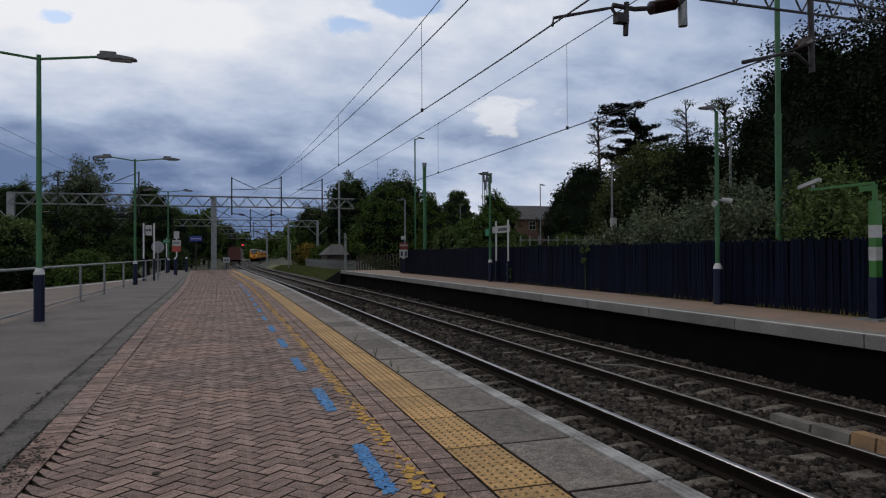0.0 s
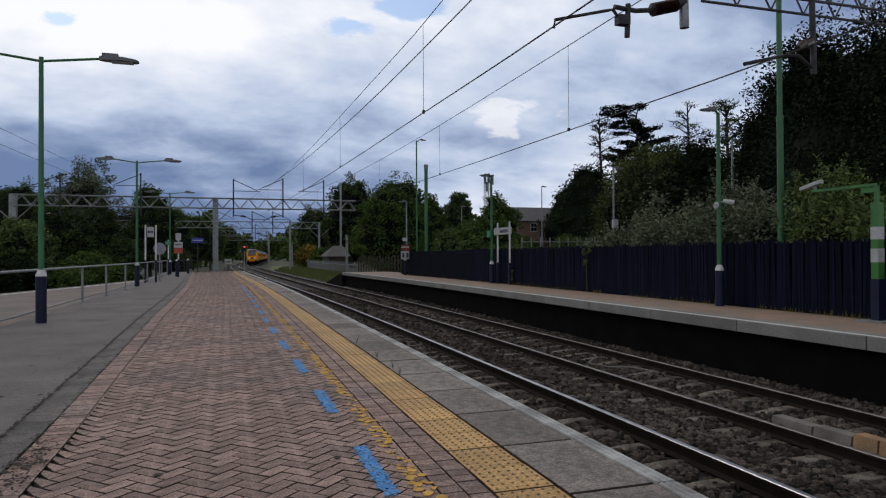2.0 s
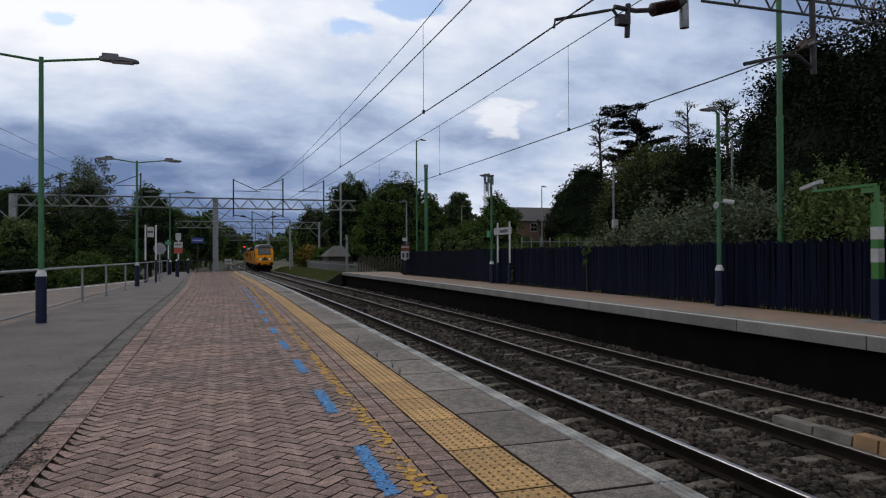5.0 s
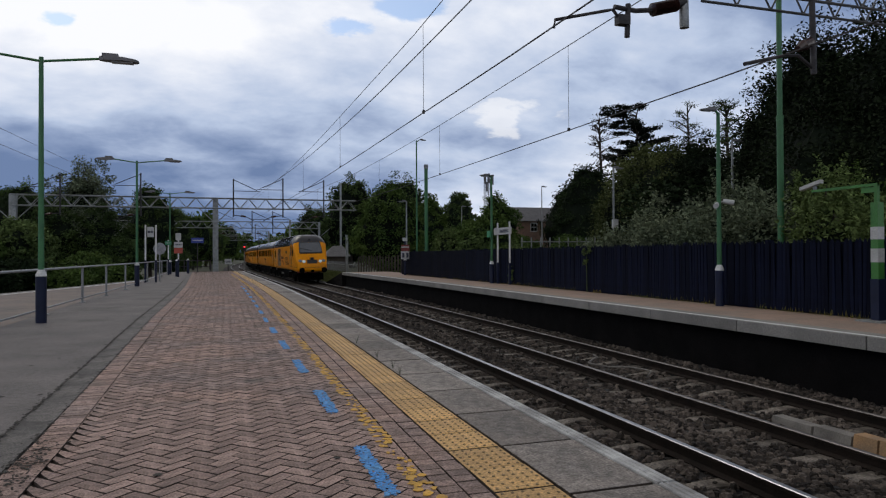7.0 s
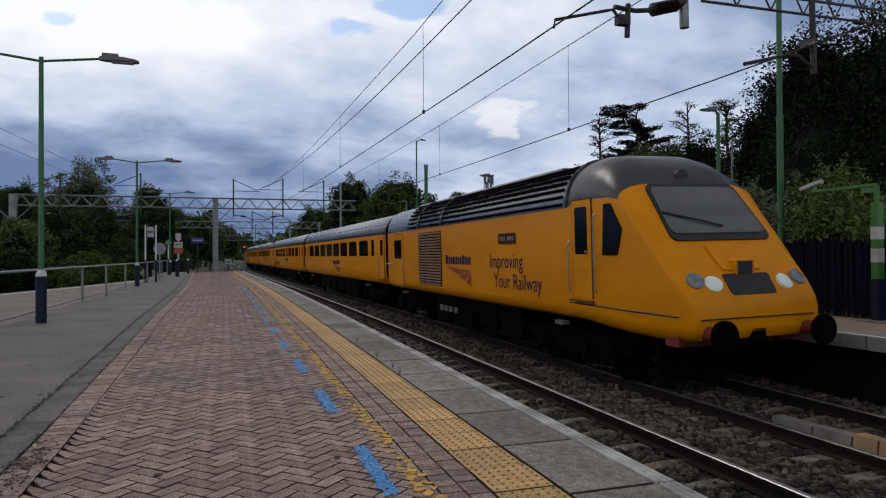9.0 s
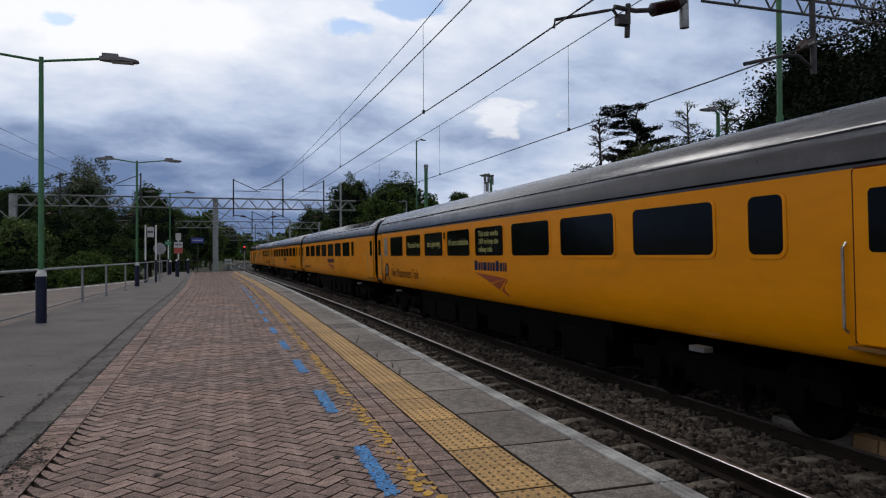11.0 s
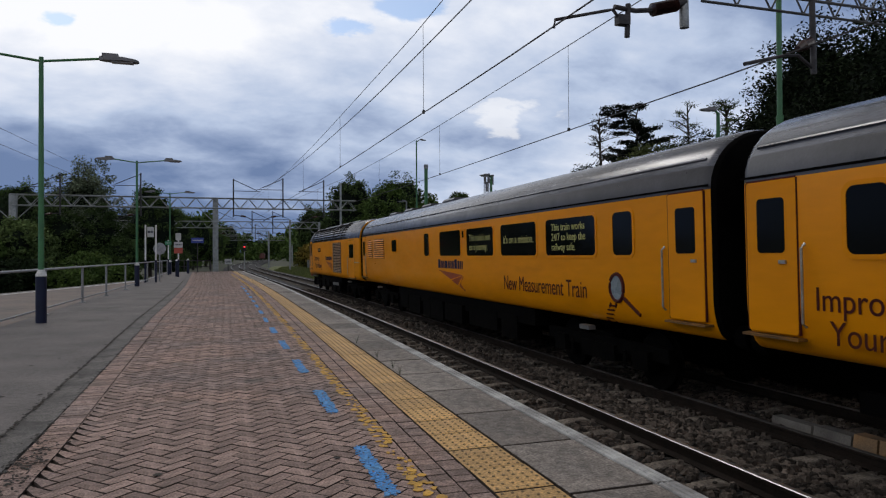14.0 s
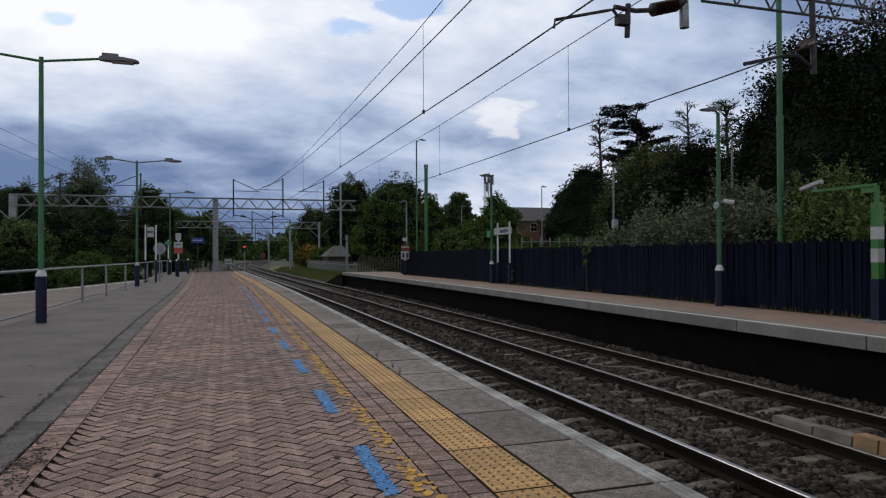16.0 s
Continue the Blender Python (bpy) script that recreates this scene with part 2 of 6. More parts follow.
M = {
    "paver": surf("brick paver", (0.335, 0.222, 0.180), (0.245, 0.182, 0.162), 0.78, 0.9, 0.8, 0, 0.30, 70, (0.15, 0.125, 0.108), 1.1, 0.6, island=True, gloss=0.3, grit=0.26),
    "paver_one": surf("loose brick paver", (0.335, 0.222, 0.180), (0.245, 0.182, 0.162), 0.78, 0.9, 0.8, 0, 0.30, 70, (0.15, 0.125, 0.108), 1.1, 0.6, gloss=0.3, grit=0.26),
    "joint": surf("sandy joint", (0.080, 0.065, 0.055), (0.040, 0.033, 0.029), 0.95, 6, 0.4, gloss=0.1),
    "slab": surf("edge slab concrete", (0.275, 0.238, 0.208), (0.165, 0.148, 0.135), 0.8, 1.7, 0.7, 0, 0.30, 60, (0.095, 0.086, 0.08), 1.6, 0.56, gloss=0.3, grit=0.26),
    "lip": surf("worn white edge", (0.50, 0.50, 0.49), (0.27, 0.265, 0.26), 0.75, 5, 0.5, 0, 0.06, 40, (0.2, 0.195, 0.19), 3, 0.57),
    "tactile": surf("buff tactile paving", (0.60, 0.355, 0.125), (0.46, 0.28, 0.105), 0.7, 2.2, 0.4, 0, 0.2, 60, (0.21, 0.14, 0.075), 1.8, 0.56, grit=0.14),
    "asphalt": surf("grey platform asphalt", (0.175, 0.156, 0.146), (0.125, 0.113, 0.107), 0.88, 0.9, 0.9, 0, 0, 80, (0.095, 0.086, 0.08), 0.55, 0.58, grit=0.16),
    "channel": surf("dirty drain channel", (0.145, 0.13, 0.12), (0.085, 0.078, 0.072), 0.85, 2, 0.6, 0, 0, 70, (0.05, 0.045, 0.04), 3.0, 0.58, grit=0.2),
    "yellow_paint": surf("worn yellow paint", (0.66, 0.36, 0.035), (0.50, 0.28, 0.04), 0.65, 9, 0.5, 0, 0.2, 60, island=True),
    "blue_paint": surf("blue spray paint", (0.05, 0.25, 0.62), (0.085, 0.28, 0.55), 0.7, 8, 0.4, 0, 0.25, 45, island=True),
    "white_paint": surf("chalky white paint", (0.72, 0.72, 0.70), (0.55, 0.55, 0.53), 0.6, 5, 0.2),
    "plat_brick": surf("far platform paving", (0.30, 0.205, 0.155), (0.23, 0.17, 0.135), 0.8, 1.2, 0.5, 0, 0.16, 30, island=True),
    "coping": surf("grey coping stone", (0.235, 0.222, 0.205), (0.17, 0.162, 0.15), 0.8, 1.5, 0.4, 0, 0.1, 40),
    # the shadow under the platform is put into this wall colour
    "dark_wall": surf("brick wall with painted shade", (0.010, 0.009, 0.009), (0.006, 0.006, 0.006), 0.95, 2, 0.5, 0, 0.15, 30, gloss=0.05),
    # bed darkened to stand for the shadows between the stones
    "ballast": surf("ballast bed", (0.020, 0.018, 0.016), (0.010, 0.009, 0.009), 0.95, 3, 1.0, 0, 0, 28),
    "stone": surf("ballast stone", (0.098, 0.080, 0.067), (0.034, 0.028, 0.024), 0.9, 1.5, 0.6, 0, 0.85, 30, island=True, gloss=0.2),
    "sleeper": surf("grimy concrete sleeper", (0.185, 0.162, 0.138), (0.085, 0.073, 0.063), 0.9, 3, 0.6, 0, 0.3, 40, (0.04, 0.034, 0.028), 2.5, 0.60, gloss=0.15, grit=0.25),
    "rail_side": surf("rusty rail side", (0.022, 0.016, 0.013), (0.014, 0.011, 0.009), 0.9, 5, 0.4, 0.0, gloss=0.1),
    "rail_top": surf("polished rail head", (0.36, 0.36, 0.37), (0.28, 0.28, 0.29), 0.38, 3, 0.05, 0.9),
    "rail_dull": surf("dull rail head", (0.20, 0.185, 0.18), (0.13, 0.12, 0.115), 0.45, 3, 0.05, 0.7),
    "rust_plate": surf("rusty treadle box", (0.36, 0.21, 0.10), (0.22, 0.15, 0.09), 0.8, 4, 0.4),
    "box_grey": surf("weathered box lid", (0.20, 0.185, 0.165), (0.12, 0.11, 0.10), 0.8, 4, 0.4),
    "grass": surf("rough grass", (0.135, 0.15, 0.04), (0.08, 0.105, 0.028), 0.9, 1.2, 0.6, 0, 0.3, 12, (0.13, 0.115, 0.06), 0.4, 0.6, island=True),
    "earth": surf("scrub ground", (0.06, 0.07, 0.03), (0.045, 0.045, 0.028), 0.95, 0.3, 0.6, 0, 0, 3),
    "navy": surf("navy painted timber", (0.0055, 0.008, 0.022), (0.003, 0.0045, 0.012), 0.85, 2, 0.4, 0, 0.4, 30, stretch=(1, 1, 0.2), gloss=0.08),
    "navy_steel": surf("navy painted steel", (0.009, 0.014, 0.042), (0.006, 0.010, 0.030), 0.5, 4, 0.1, gloss=0.3),
    "green": surf("green painted steel", (0.045, 0.165, 0.06), (0.035, 0.125, 0.05), 0.5, 3, 0.1, 0, 0.05),
    "green_bright": surf("bright green painted steel", (0.05, 0.19, 0.035), (0.04, 0.15, 0.03), 0.5, 3, 0.1),
    "galv": surf("galvanised steel", (0.33, 0.34, 0.34), (0.22, 0.23, 0.23), 0.55, 4, 0.15, 0.5, 0.08, 40, (0.17, 0.14, 0.11), 2, 0.62),
    "rail_grey": surf("grey painted handrail", (0.28, 0.285, 0.285), (0.2, 0.205, 0.21), 0.5, 5, 0.15, 0.2),
    "steel_dark": surf("dark weathered steel", (0.055, 0.05, 0.052), (0.03, 0.028, 0.03), 0.6, 6, 0.2, 0.4),
    "wire": surf("dark copper wire", (0.035, 0.03, 0.03), (0.025, 0.022, 0.022), 0.5, 3, 0, 0.6),
    "insulator": surf("brown glazed porcelain", (0.05, 0.022, 0.018), (0.03, 0.015, 0.013), 0.2, 4),
    "lamp_grey": surf("grey lamp housing", (0.14, 0.135, 0.14), (0.10, 0.10, 0.105), 0.5, 6),
    "lamp_glass": surf("clouded lamp glass", (0.33, 0.33, 0.34), (0.25, 0.25, 0.26), 0.3, 6),
    "white": surf("white plastic", (0.48, 0.48, 0.47), (0.38, 0.38, 0.37), 0.5, 3),
    "black": surf("black paint", (0.012, 0.012, 0.013), (0.008, 0.008, 0.008), 0.5, 4),
    "sign_red": surf("red sign enamel", (0.42, 0.07, 0.04), (0.34, 0.06, 0.04), 0.5, 4),
    "sign_blue": surf("blue sign enamel", (0.025, 0.05, 0.30), (0.02, 0.04, 0.24), 0.5, 4),
    "sign_green": surf("green sign enamel", (0.03, 0.22, 0.10), (0.025, 0.18, 0.08), 0.5, 4),
    "sign_ink": surf("dark sign lettering", (0.03, 0.035, 0.06), (0.025, 0.03, 0.05), 0.6, 4),
    "train_yellow": surf("yellow coach paint", (0.76, 0.275, 0.001), (0.68, 0.240, 0.001), 0.34, 0.7, 0.0, 0, 0, 6, (0.54, 0.19, 0.004), 0.5, 0.66, stretch=(1, 0.4, 1.5), gloss=0.16),
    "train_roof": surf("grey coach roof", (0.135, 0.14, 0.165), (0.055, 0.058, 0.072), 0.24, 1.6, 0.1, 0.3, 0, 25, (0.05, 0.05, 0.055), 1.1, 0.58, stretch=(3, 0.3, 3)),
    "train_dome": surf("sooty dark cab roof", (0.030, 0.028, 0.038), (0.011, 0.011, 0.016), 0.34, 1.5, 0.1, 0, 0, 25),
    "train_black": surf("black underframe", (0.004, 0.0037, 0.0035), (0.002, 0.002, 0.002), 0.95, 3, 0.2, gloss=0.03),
    "train_grille": surf("dirty grille slat", (0.22, 0.095, 0.010), (0.09, 0.045, 0.010), 0.6, 4, 0.2),
    "train_maroon": surf("dark red lettering", (0.075, 0.015, 0.011), (0.06, 0.012, 0.010), 0.6, 3, gloss=0.1),
    "train_red": surf("red buffer beam", (0.22, 0.03, 0.025), (0.14, 0.025, 0.02), 0.5, 5),
    "logo_red": surf("orange red emblem", (0.33, 0.055, 0.015), (0.29, 0.05, 0.015), 0.45, 2),
    "logo_blue": surf("dark blue lettering", (0.012, 0.016, 0.06), (0.010, 0.014, 0.05), 0.6, 2, gloss=0.1),
    "pane": surf("tinted coach glass", (0.004, 0.0045, 0.004), (0.002, 0.0025, 0.0025), 0.08, 1.0, 0, 0, 0, 5, gloss=0.14),
    "pane_pale": surf("frosted glass", (0.26, 0.31, 0.33), (0.2, 0.25, 0.27), 0.3, 2),
    # grey base paints in reflected sky, on top of the gloss
    "screen": surf("cab windscreen", (0.11, 0.115, 0.125), (0.07, 0.075, 0.085), 0.06, 0.8, gloss=0.8),
    "pale_text": surf("pale window lettering", (0.52, 0.50, 0.16), (0.46, 0.44, 0.14), 0.5, 2),
    "chrome": surf("worn bare metal", (0.45, 0.44, 0.42), (0.3, 0.29, 0.27), 0.35, 5, 0.05, 0.8),
    "red_train": surf("dull red wagon side", (0.12, 0.035, 0.025), (0.08, 0.028, 0.022), 0.7, 2, 0.2),
    "brick": surf("house brick", (0.22, 0.13, 0.09), (0.16, 0.10, 0.075), 0.9, 3, 0.4, 0, 0.15, 12),
    "roof": surf("grey roof tile", (0.085, 0.08, 0.085), (0.06, 0.058, 0.06), 0.8, 2, 0.4, 0, 0.15, 10),
    "bark": surf("bark", (0.055, 0.042, 0.032), (0.03, 0.025, 0.02), 0.95, 6, 0.8, stretch=(1, 1, 0.2)),
    "leaf_dark": leafy("dark foliage", (0.026, 0.041, 0.016), (0.012, 0.021, 0.009)),
    # conifer leaves, and the painted shade inside other crowns
    "leaf_black": leafy("near-black conifer foliage and crown shade", (0.010, 0.015, 0.009), (0.005, 0.008, 0.005)),
    "leaf_deep": leafy("deep green foliage", (0.074, 0.108, 0.034), (0.038, 0.062, 0.022)),
    "leaf_mid": leafy("green foliage", (0.088, 0.132, 0.032), (0.052, 0.088, 0.024)),
    "leaf_light": leafy("light green foliage", (0.128, 0.170, 0.056), (0.080, 0.118, 0.040)),
    "leaf_grey": leafy("grey green foliage", (0.165, 0.190, 0.118), (0.095, 0.118, 0.072)),
    "leaf_olive": leafy("olive green foliage", (0.098, 0.112, 0.038), (0.048, 0.062, 0.024)),
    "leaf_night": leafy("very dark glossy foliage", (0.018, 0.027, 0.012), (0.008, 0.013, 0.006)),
    "leaf_yellow": leafy("yellow flowering gorse", (0.27, 0.19, 0.04), (0.10, 0.11, 0.03)),
    "head_on": glow("lit headlamp", (0.70, 0.76, 0.70), 0.06),
    "signal_red": glow("red signal light", (1.0, 0.03, 0.03), 2.5),
}
M["bay_paving"] = surf("side platform paving", (0.195, 0.15, 0.125), (0.145, 0.118, 0.102), 0.85, 0.8, 0.5, 0, 0, 20, (0.09, 0.08, 0.07), 0.7, 0.6)
M["glassy"] = surf("headlamp glass", (0.22, 0.23, 0.24), (0.12, 0.13, 0.14), 0.08, 9, gloss=0.9)


# ---- mesh building ----
class Shape:
    """Collects faces of one mesh."""

    def __init__(self):
        self.v, self.f, self.s = [], [], []

    def add(self, verts, faces, slot=0):
        k = len(self.v)
        self.v += [tuple(p) for p in verts]
        self.f += [tuple(k + i for i in f) for f in faces]
        self.s += [slot] * len(faces)
        return self

    def box(self, x0, x1, y0, y1, z0, z1, slot=0, chamfer=0.0, turn=None, flank=None):
        c = chamfer
        if c:
            v = [(x, y, z0) for x, y in ((x0, y0), (x1, y0), (x1, y1), (x0, y1))] + [(x, y, z1 - c) for x, y in ((x0, y0), (x1, y0), (x1, y1), (x0, y1))]
            v += [(x, y, z1) for x, y in ((x0 + c, y0 + c), (x1 - c, y0 + c), (x1 - c, y1 - c), (x0 + c, y1 - c))]
            f = [(3, 2, 1, 0), (8, 9, 10, 11)]
            for r in (0, 4):
                f += [(r + i, r + (i + 1) % 4, r + 4 + (i + 1) % 4, r + 4 + i) for i in range(4)]
        else:
            v = [(x, y, z) for z in (z0, z1) for x, y in ((x0, y0), (x1, y0), (x1, y1), (x0, y1))]
            f = [(3, 2, 1, 0), (4, 5, 6, 7)] + [(i, (i + 1) % 4, 4 + (i + 1) % 4, 4 + i) for i in range(4)]
        if turn is not None:
            v = [turn @ Vector(p) for p in v]
        self.add(v, f, slot)
        if flank is not None and c:
            self.s[-8:-4] = [flank] * 4
        return self

    def tube(self, pts, r, sides=8, slot=0, caps=True):
        """A round bar along points; r a number or one per point."""
        pts = [Vector(p) for p in pts]
        rs = r if isinstance(r, (list, tuple)) else [r] * len(pts)
        rings = []
        for i, p in enumerate(pts):
            d = (pts[min(i + 1, len(pts) - 1)] - pts[max(i - 1, 0)]).normalized()
            a = d.cross(Vector((0, 0, 1)) if abs(d.z) < 0.9 else Vector((0, 1, 0))).normalized()
            b = d.cross(a)
            rings.append([p + rs[i] * (a * math.cos(2 * math.pi * k / sides) + b * math.sin(2 * math.pi * k / sides)) for k in range(sides)])
        return self.skin(rings, slot, caps)

    def skin(self, rings, slot=0, caps=True, pick=None):
        n, k = len(rings[0]), len(self.v)
        self.v += [tuple(p) for r in rings for p in r]
        for i in range(len(rings) - 1):
            for j in range(n):
                q = (k + i * n + j, k + i * n + (j + 1) % n, k + (i + 1) * n + (j + 1) % n, k + (i + 1) * n + j)
                self.f.append(q)
                self.s.append(pick([self.v[t] for t in q]) if pick else slot)
        if caps:
            for f in (tuple(k + j for j in range(n))[::-1], tuple(k + (len(rings) - 1) * n + j for j in range(n))):
                self.f.append(f)
                self.s.append(slot)
        return self

    def mesh(self, name, mats, smooth=False):
        me = bpy.data.meshes.new(name)
        me.from_pydata(self.v, [], self.f)
        for m in mats if isinstance(mats, (list, tuple)) else [mats]:
            me.materials.append(m)
        if any(self.s):
            me.polygons.foreach_set("material_index", self.s)
        if smooth:
            me.polygons.foreach_set("use_smooth", [True] * len(self.f))
            me.set_sharp_from_angle(angle=radians(38))
        return me


def thing(name, shape=None, mat=None, label="", category="", group="", kind="", at=None, smooth=False):
    ob = new(name, shape.mesh(name, mat, smooth) if shape else None)
    if at is not None:
        ob.matrix_world = at
    return tagged(ob, label, category, group, kind)


def part(name, shape, mat, parent, label="", smooth=False, at=None, kind=""):
    ob = new(name, shape.mesh(name, mat, smooth) if isinstance(shape, Shape) else shape)
    ob.parent = parent
    if at is not None:
        ob.matrix_local = at
    return tagged(ob, label, kind=kind)


def S():
    return Shape()


# ---- the line of the railway ----
KNOTS = np.array([0, 15, 30, 45, 60, 80, 105, 135, 175, 260.0])
SHIFT = np.array([0, -0.058, -0.288, -0.795, -1.314, -1.952, -2.731, -3.118, -2.084, 3.294])


def bend_table():
    n, h = len(KNOTS), np.diff(KNOTS)
    A, b = np.zeros((n, n)), np.zeros(n)
    A[0, 0], A[0, 1], b[0] = 2 * h[0], h[0], 6 * (SHIFT[1] - SHIFT[0]) / h[0]
    A[-1, -1] = 1
    for i in range(1, n - 1):
        A[i, i - 1], A[i, i], A[i, i + 1] = h[i - 1], 2 * (h[i - 1] + h[i]), h[i]
        b[i] = 6 * ((SHIFT[i + 1] - SHIFT[i]) / h[i] - (SHIFT[i] - SHIFT[i - 1]) / h[i - 1])
    m = np.linalg.solve(A, b)
    s = np.arange(0, 260.5, 0.5)
    i = np.clip(np.searchsorted(KNOTS, s) - 1, 0, n - 2)
    hh = KNOTS[i + 1] - KNOTS[i]
    u, w = (KNOTS[i + 1] - s) / hh, (s - KNOTS[i]) / hh
    return s, u * SHIFT[i] + w * SHIFT[i + 1] + ((u ** 3 - u) * m[i] + (w ** 3 - w) * m[i + 1]) * hh * hh / 6


BEND_S, BEND_X = bend_table()
END_SLOPE = (BEND_X[-1] - BEND_X[-5]) / 2.0


def bend(y):
    if y <= 0:
        return 0.0
    if y > 260:
        return float(BEND_X[-1] + END_SLOPE * (y - 260))
    return float(np.interp(y, BEND_S, BEND_X))


EDGE, TRACK1, TRACK2 = 2.378, 3.826, 7.268
Z1, Z2A, Z2B = -0.75, -0.877, -0.846
EDGE2, ZP2 = 8.79, 0.059
FENCE = 11.05
END1, END2 = 60.0, 49.5


def sweep(profile, ys, shape, closed=True, slot=0, pick=None):
    """Carries a profile of (offset, height) along the line."""
    rings = [[(x + bend(y), y, z) for x, z in profile] for y in ys]
    return shape.skin(rings, slot, True, pick)


# ---- ground, platforms and tracks ----
def ys_between(a, b, step=2.5):
    n = max(2, int(round((b - a) / step)) + 1)
    return list(np.linspace(a, b, n))


def ground():
    s = S()
    xs = [-3000, -400, -120, -60, -30, -14, 2.0, 10, 16, 30, 60, 120, 400, 3000]
    ys = [-3000, -400, -170, -60, -20, 0, 20, 40, 60, 80, 110, 150, 220, 300, 450, 900, 3000]
    v = [(x + (bend(y) if abs(x) < 60 else 0), y, -1.35 + (0.9 if x > 12 else 0) * min(1, (x - 10) / 12) + (0.25 * noise.noise((x * 0.05, y * 0.05, 0)) if abs(x) > 14 else 0)) for y in ys for x in xs]
    n = len(xs)
    f = [(j * n + i, j * n + i + 1, (j + 1) * n + i + 1, (j + 1) * n + i) for j in range(len(ys) - 1) for i in range(n - 1)]
    thing("ground", s.add(v, f), M["earth"], "scrubby earth and grass beside the railway", "ground", kind="structure")


ground()

def left(y):
    """The drain and the paving draw away from the edge with distance."""
    return float(np.interp(y, (5.0, 15.5, 33.0, 60.0), (0.0, -0.25, -0.33, -0.5)))



def near_platform():
    s = S()
    ys = ys_between(-30, END1, 3)
    # body below the paving, with an overhanging edge
    sweep([(-3.95, -1.3), (EDGE - 0.25, -1.3), (EDGE - 0.25, -0.16), (EDGE - 0.1, -0.14), (EDGE - 0.1, -0.03), (-3.95, -0.03)], ys, s)
    ob = thing("platform", s, M["joint"], "paved station platform with a bonded edge", "platform", kind="structure")
    a = S()
    a.skin([[(x + bend(y), y, z) for x, z in ((-3.95, -0.025), (-1.53 + left(y), -0.025), (-1.53 + left(y), 0.0), (-3.95, 0.0))] for y in ys])
    part("asphalt_strip", a, M["asphalt"], ob, "worn grey asphalt strip with dark stains")
    c = S()
    c.skin([[(x + left(y) + bend(y), y, z) for x, z in ((-1.53, -0.026), (-1.28, -0.026), (-1.28, -0.004), (-1.35, -0.013), (-1.46, -0.013), (-1.53, -0.004))] for y in ys])
    part("drain_channel", c, M["channel"], ob, "dirty shallow drain channel")
    return ob


platform = near_platform()


def far_platform():
    s = S()
    ys = ys_between(-30, END2, 3)
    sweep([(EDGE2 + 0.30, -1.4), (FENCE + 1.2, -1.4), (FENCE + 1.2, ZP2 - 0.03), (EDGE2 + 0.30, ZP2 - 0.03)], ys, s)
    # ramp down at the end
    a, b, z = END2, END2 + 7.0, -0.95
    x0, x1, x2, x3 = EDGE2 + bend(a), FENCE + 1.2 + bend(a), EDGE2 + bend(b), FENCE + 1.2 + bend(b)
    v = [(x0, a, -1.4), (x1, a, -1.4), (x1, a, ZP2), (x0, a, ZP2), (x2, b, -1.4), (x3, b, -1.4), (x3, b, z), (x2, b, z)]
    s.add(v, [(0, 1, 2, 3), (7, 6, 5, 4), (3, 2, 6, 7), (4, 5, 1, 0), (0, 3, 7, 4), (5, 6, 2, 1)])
    ob = thing("platform_far", s, M["dark_wall"], "opposite station platform, its wall coloured near-black as if shaded", "platform", kind="structure")
    w = S()
    sweep([(EDGE2 + 0.45, ZP2 - 0.03), (FENCE + 1.2, ZP2 - 0.03), (FENCE + 1.2, ZP2), (EDGE2 + 0.45, ZP2)], ys, w)
    part("paving", w, M["plat_brick"], ob, "reddish brown brick paving")
    line = S()
    sweep([(EDGE2 + 0.03, ZP2 + 0.001), (EDGE2 + 0.11, ZP2 + 0.001), (EDGE2 + 0.11, ZP2 + 0.005), (EDGE2 + 0.03, ZP2 + 0.005)], ys, line)
    part("edge_line", line, M["white_paint"], ob, "painted white edge line")
    y, k = -29.0, 0
    while y < END2:
        L = 2.6
        c = S()
        b = min(y + L, END2)
        c.skin([[(x + bend(t), t, z) for x, z in ((EDGE2, ZP2 - 0.205), (EDGE2 + 0.45, ZP2 - 0.205), (EDGE2 + 0.45, ZP2), (EDGE2 + 0.012, ZP2), (EDGE2, ZP2 - 0.012))] for t in (y + 0.012, b - 0.012)])
        part("coping_stone", c, M["coping"], ob)
        y += L
    return ob


platform_far = far_platform()


def tracks():
    for t, (cx, za, zb, top) in enumerate(((TRACK1, Z1, Z1, "rail_top"), (TRACK2, Z2A, Z2B, "rail_dull"))):
        base = thing("track", None, None, "railway track of steel rails on concrete sleepers" if t else "railway track with one brightly polished rail", "railway track", kind="structure")
        for side, z in ((-0.7525, za), (0.7525, zb)):
            s = S()
            prof = [(-0.07, -0.159), (0.07, -0.159), (0.07, -0.148), (0.012, -0.125), (0.012, -0.05), (0.036, -0.038), (0.036, -0.008), (0.026, 0.0), (-0.026, 0.0), (-0.036, -0.008), (-0.036, -0.038), (-0.012, -0.05), (-0.012, -0.125), (-0.07, -0.148)]
            ys = ys_between(-170, -10, 20) + ys_between(-8, 140, 2.0) + ys_between(145, 420, 8)
            rings = [[(cx + side + x + bend(y), y, z + h) for x, h in prof] for y in ys]
            s.skin(rings, 0, True, lambda q: 1 if sum(p[2] for p in q) / 4 > z - 0.006 else 0)
            part("rail", s, [M["rail_side"], M[top]], base)
        sl = S()
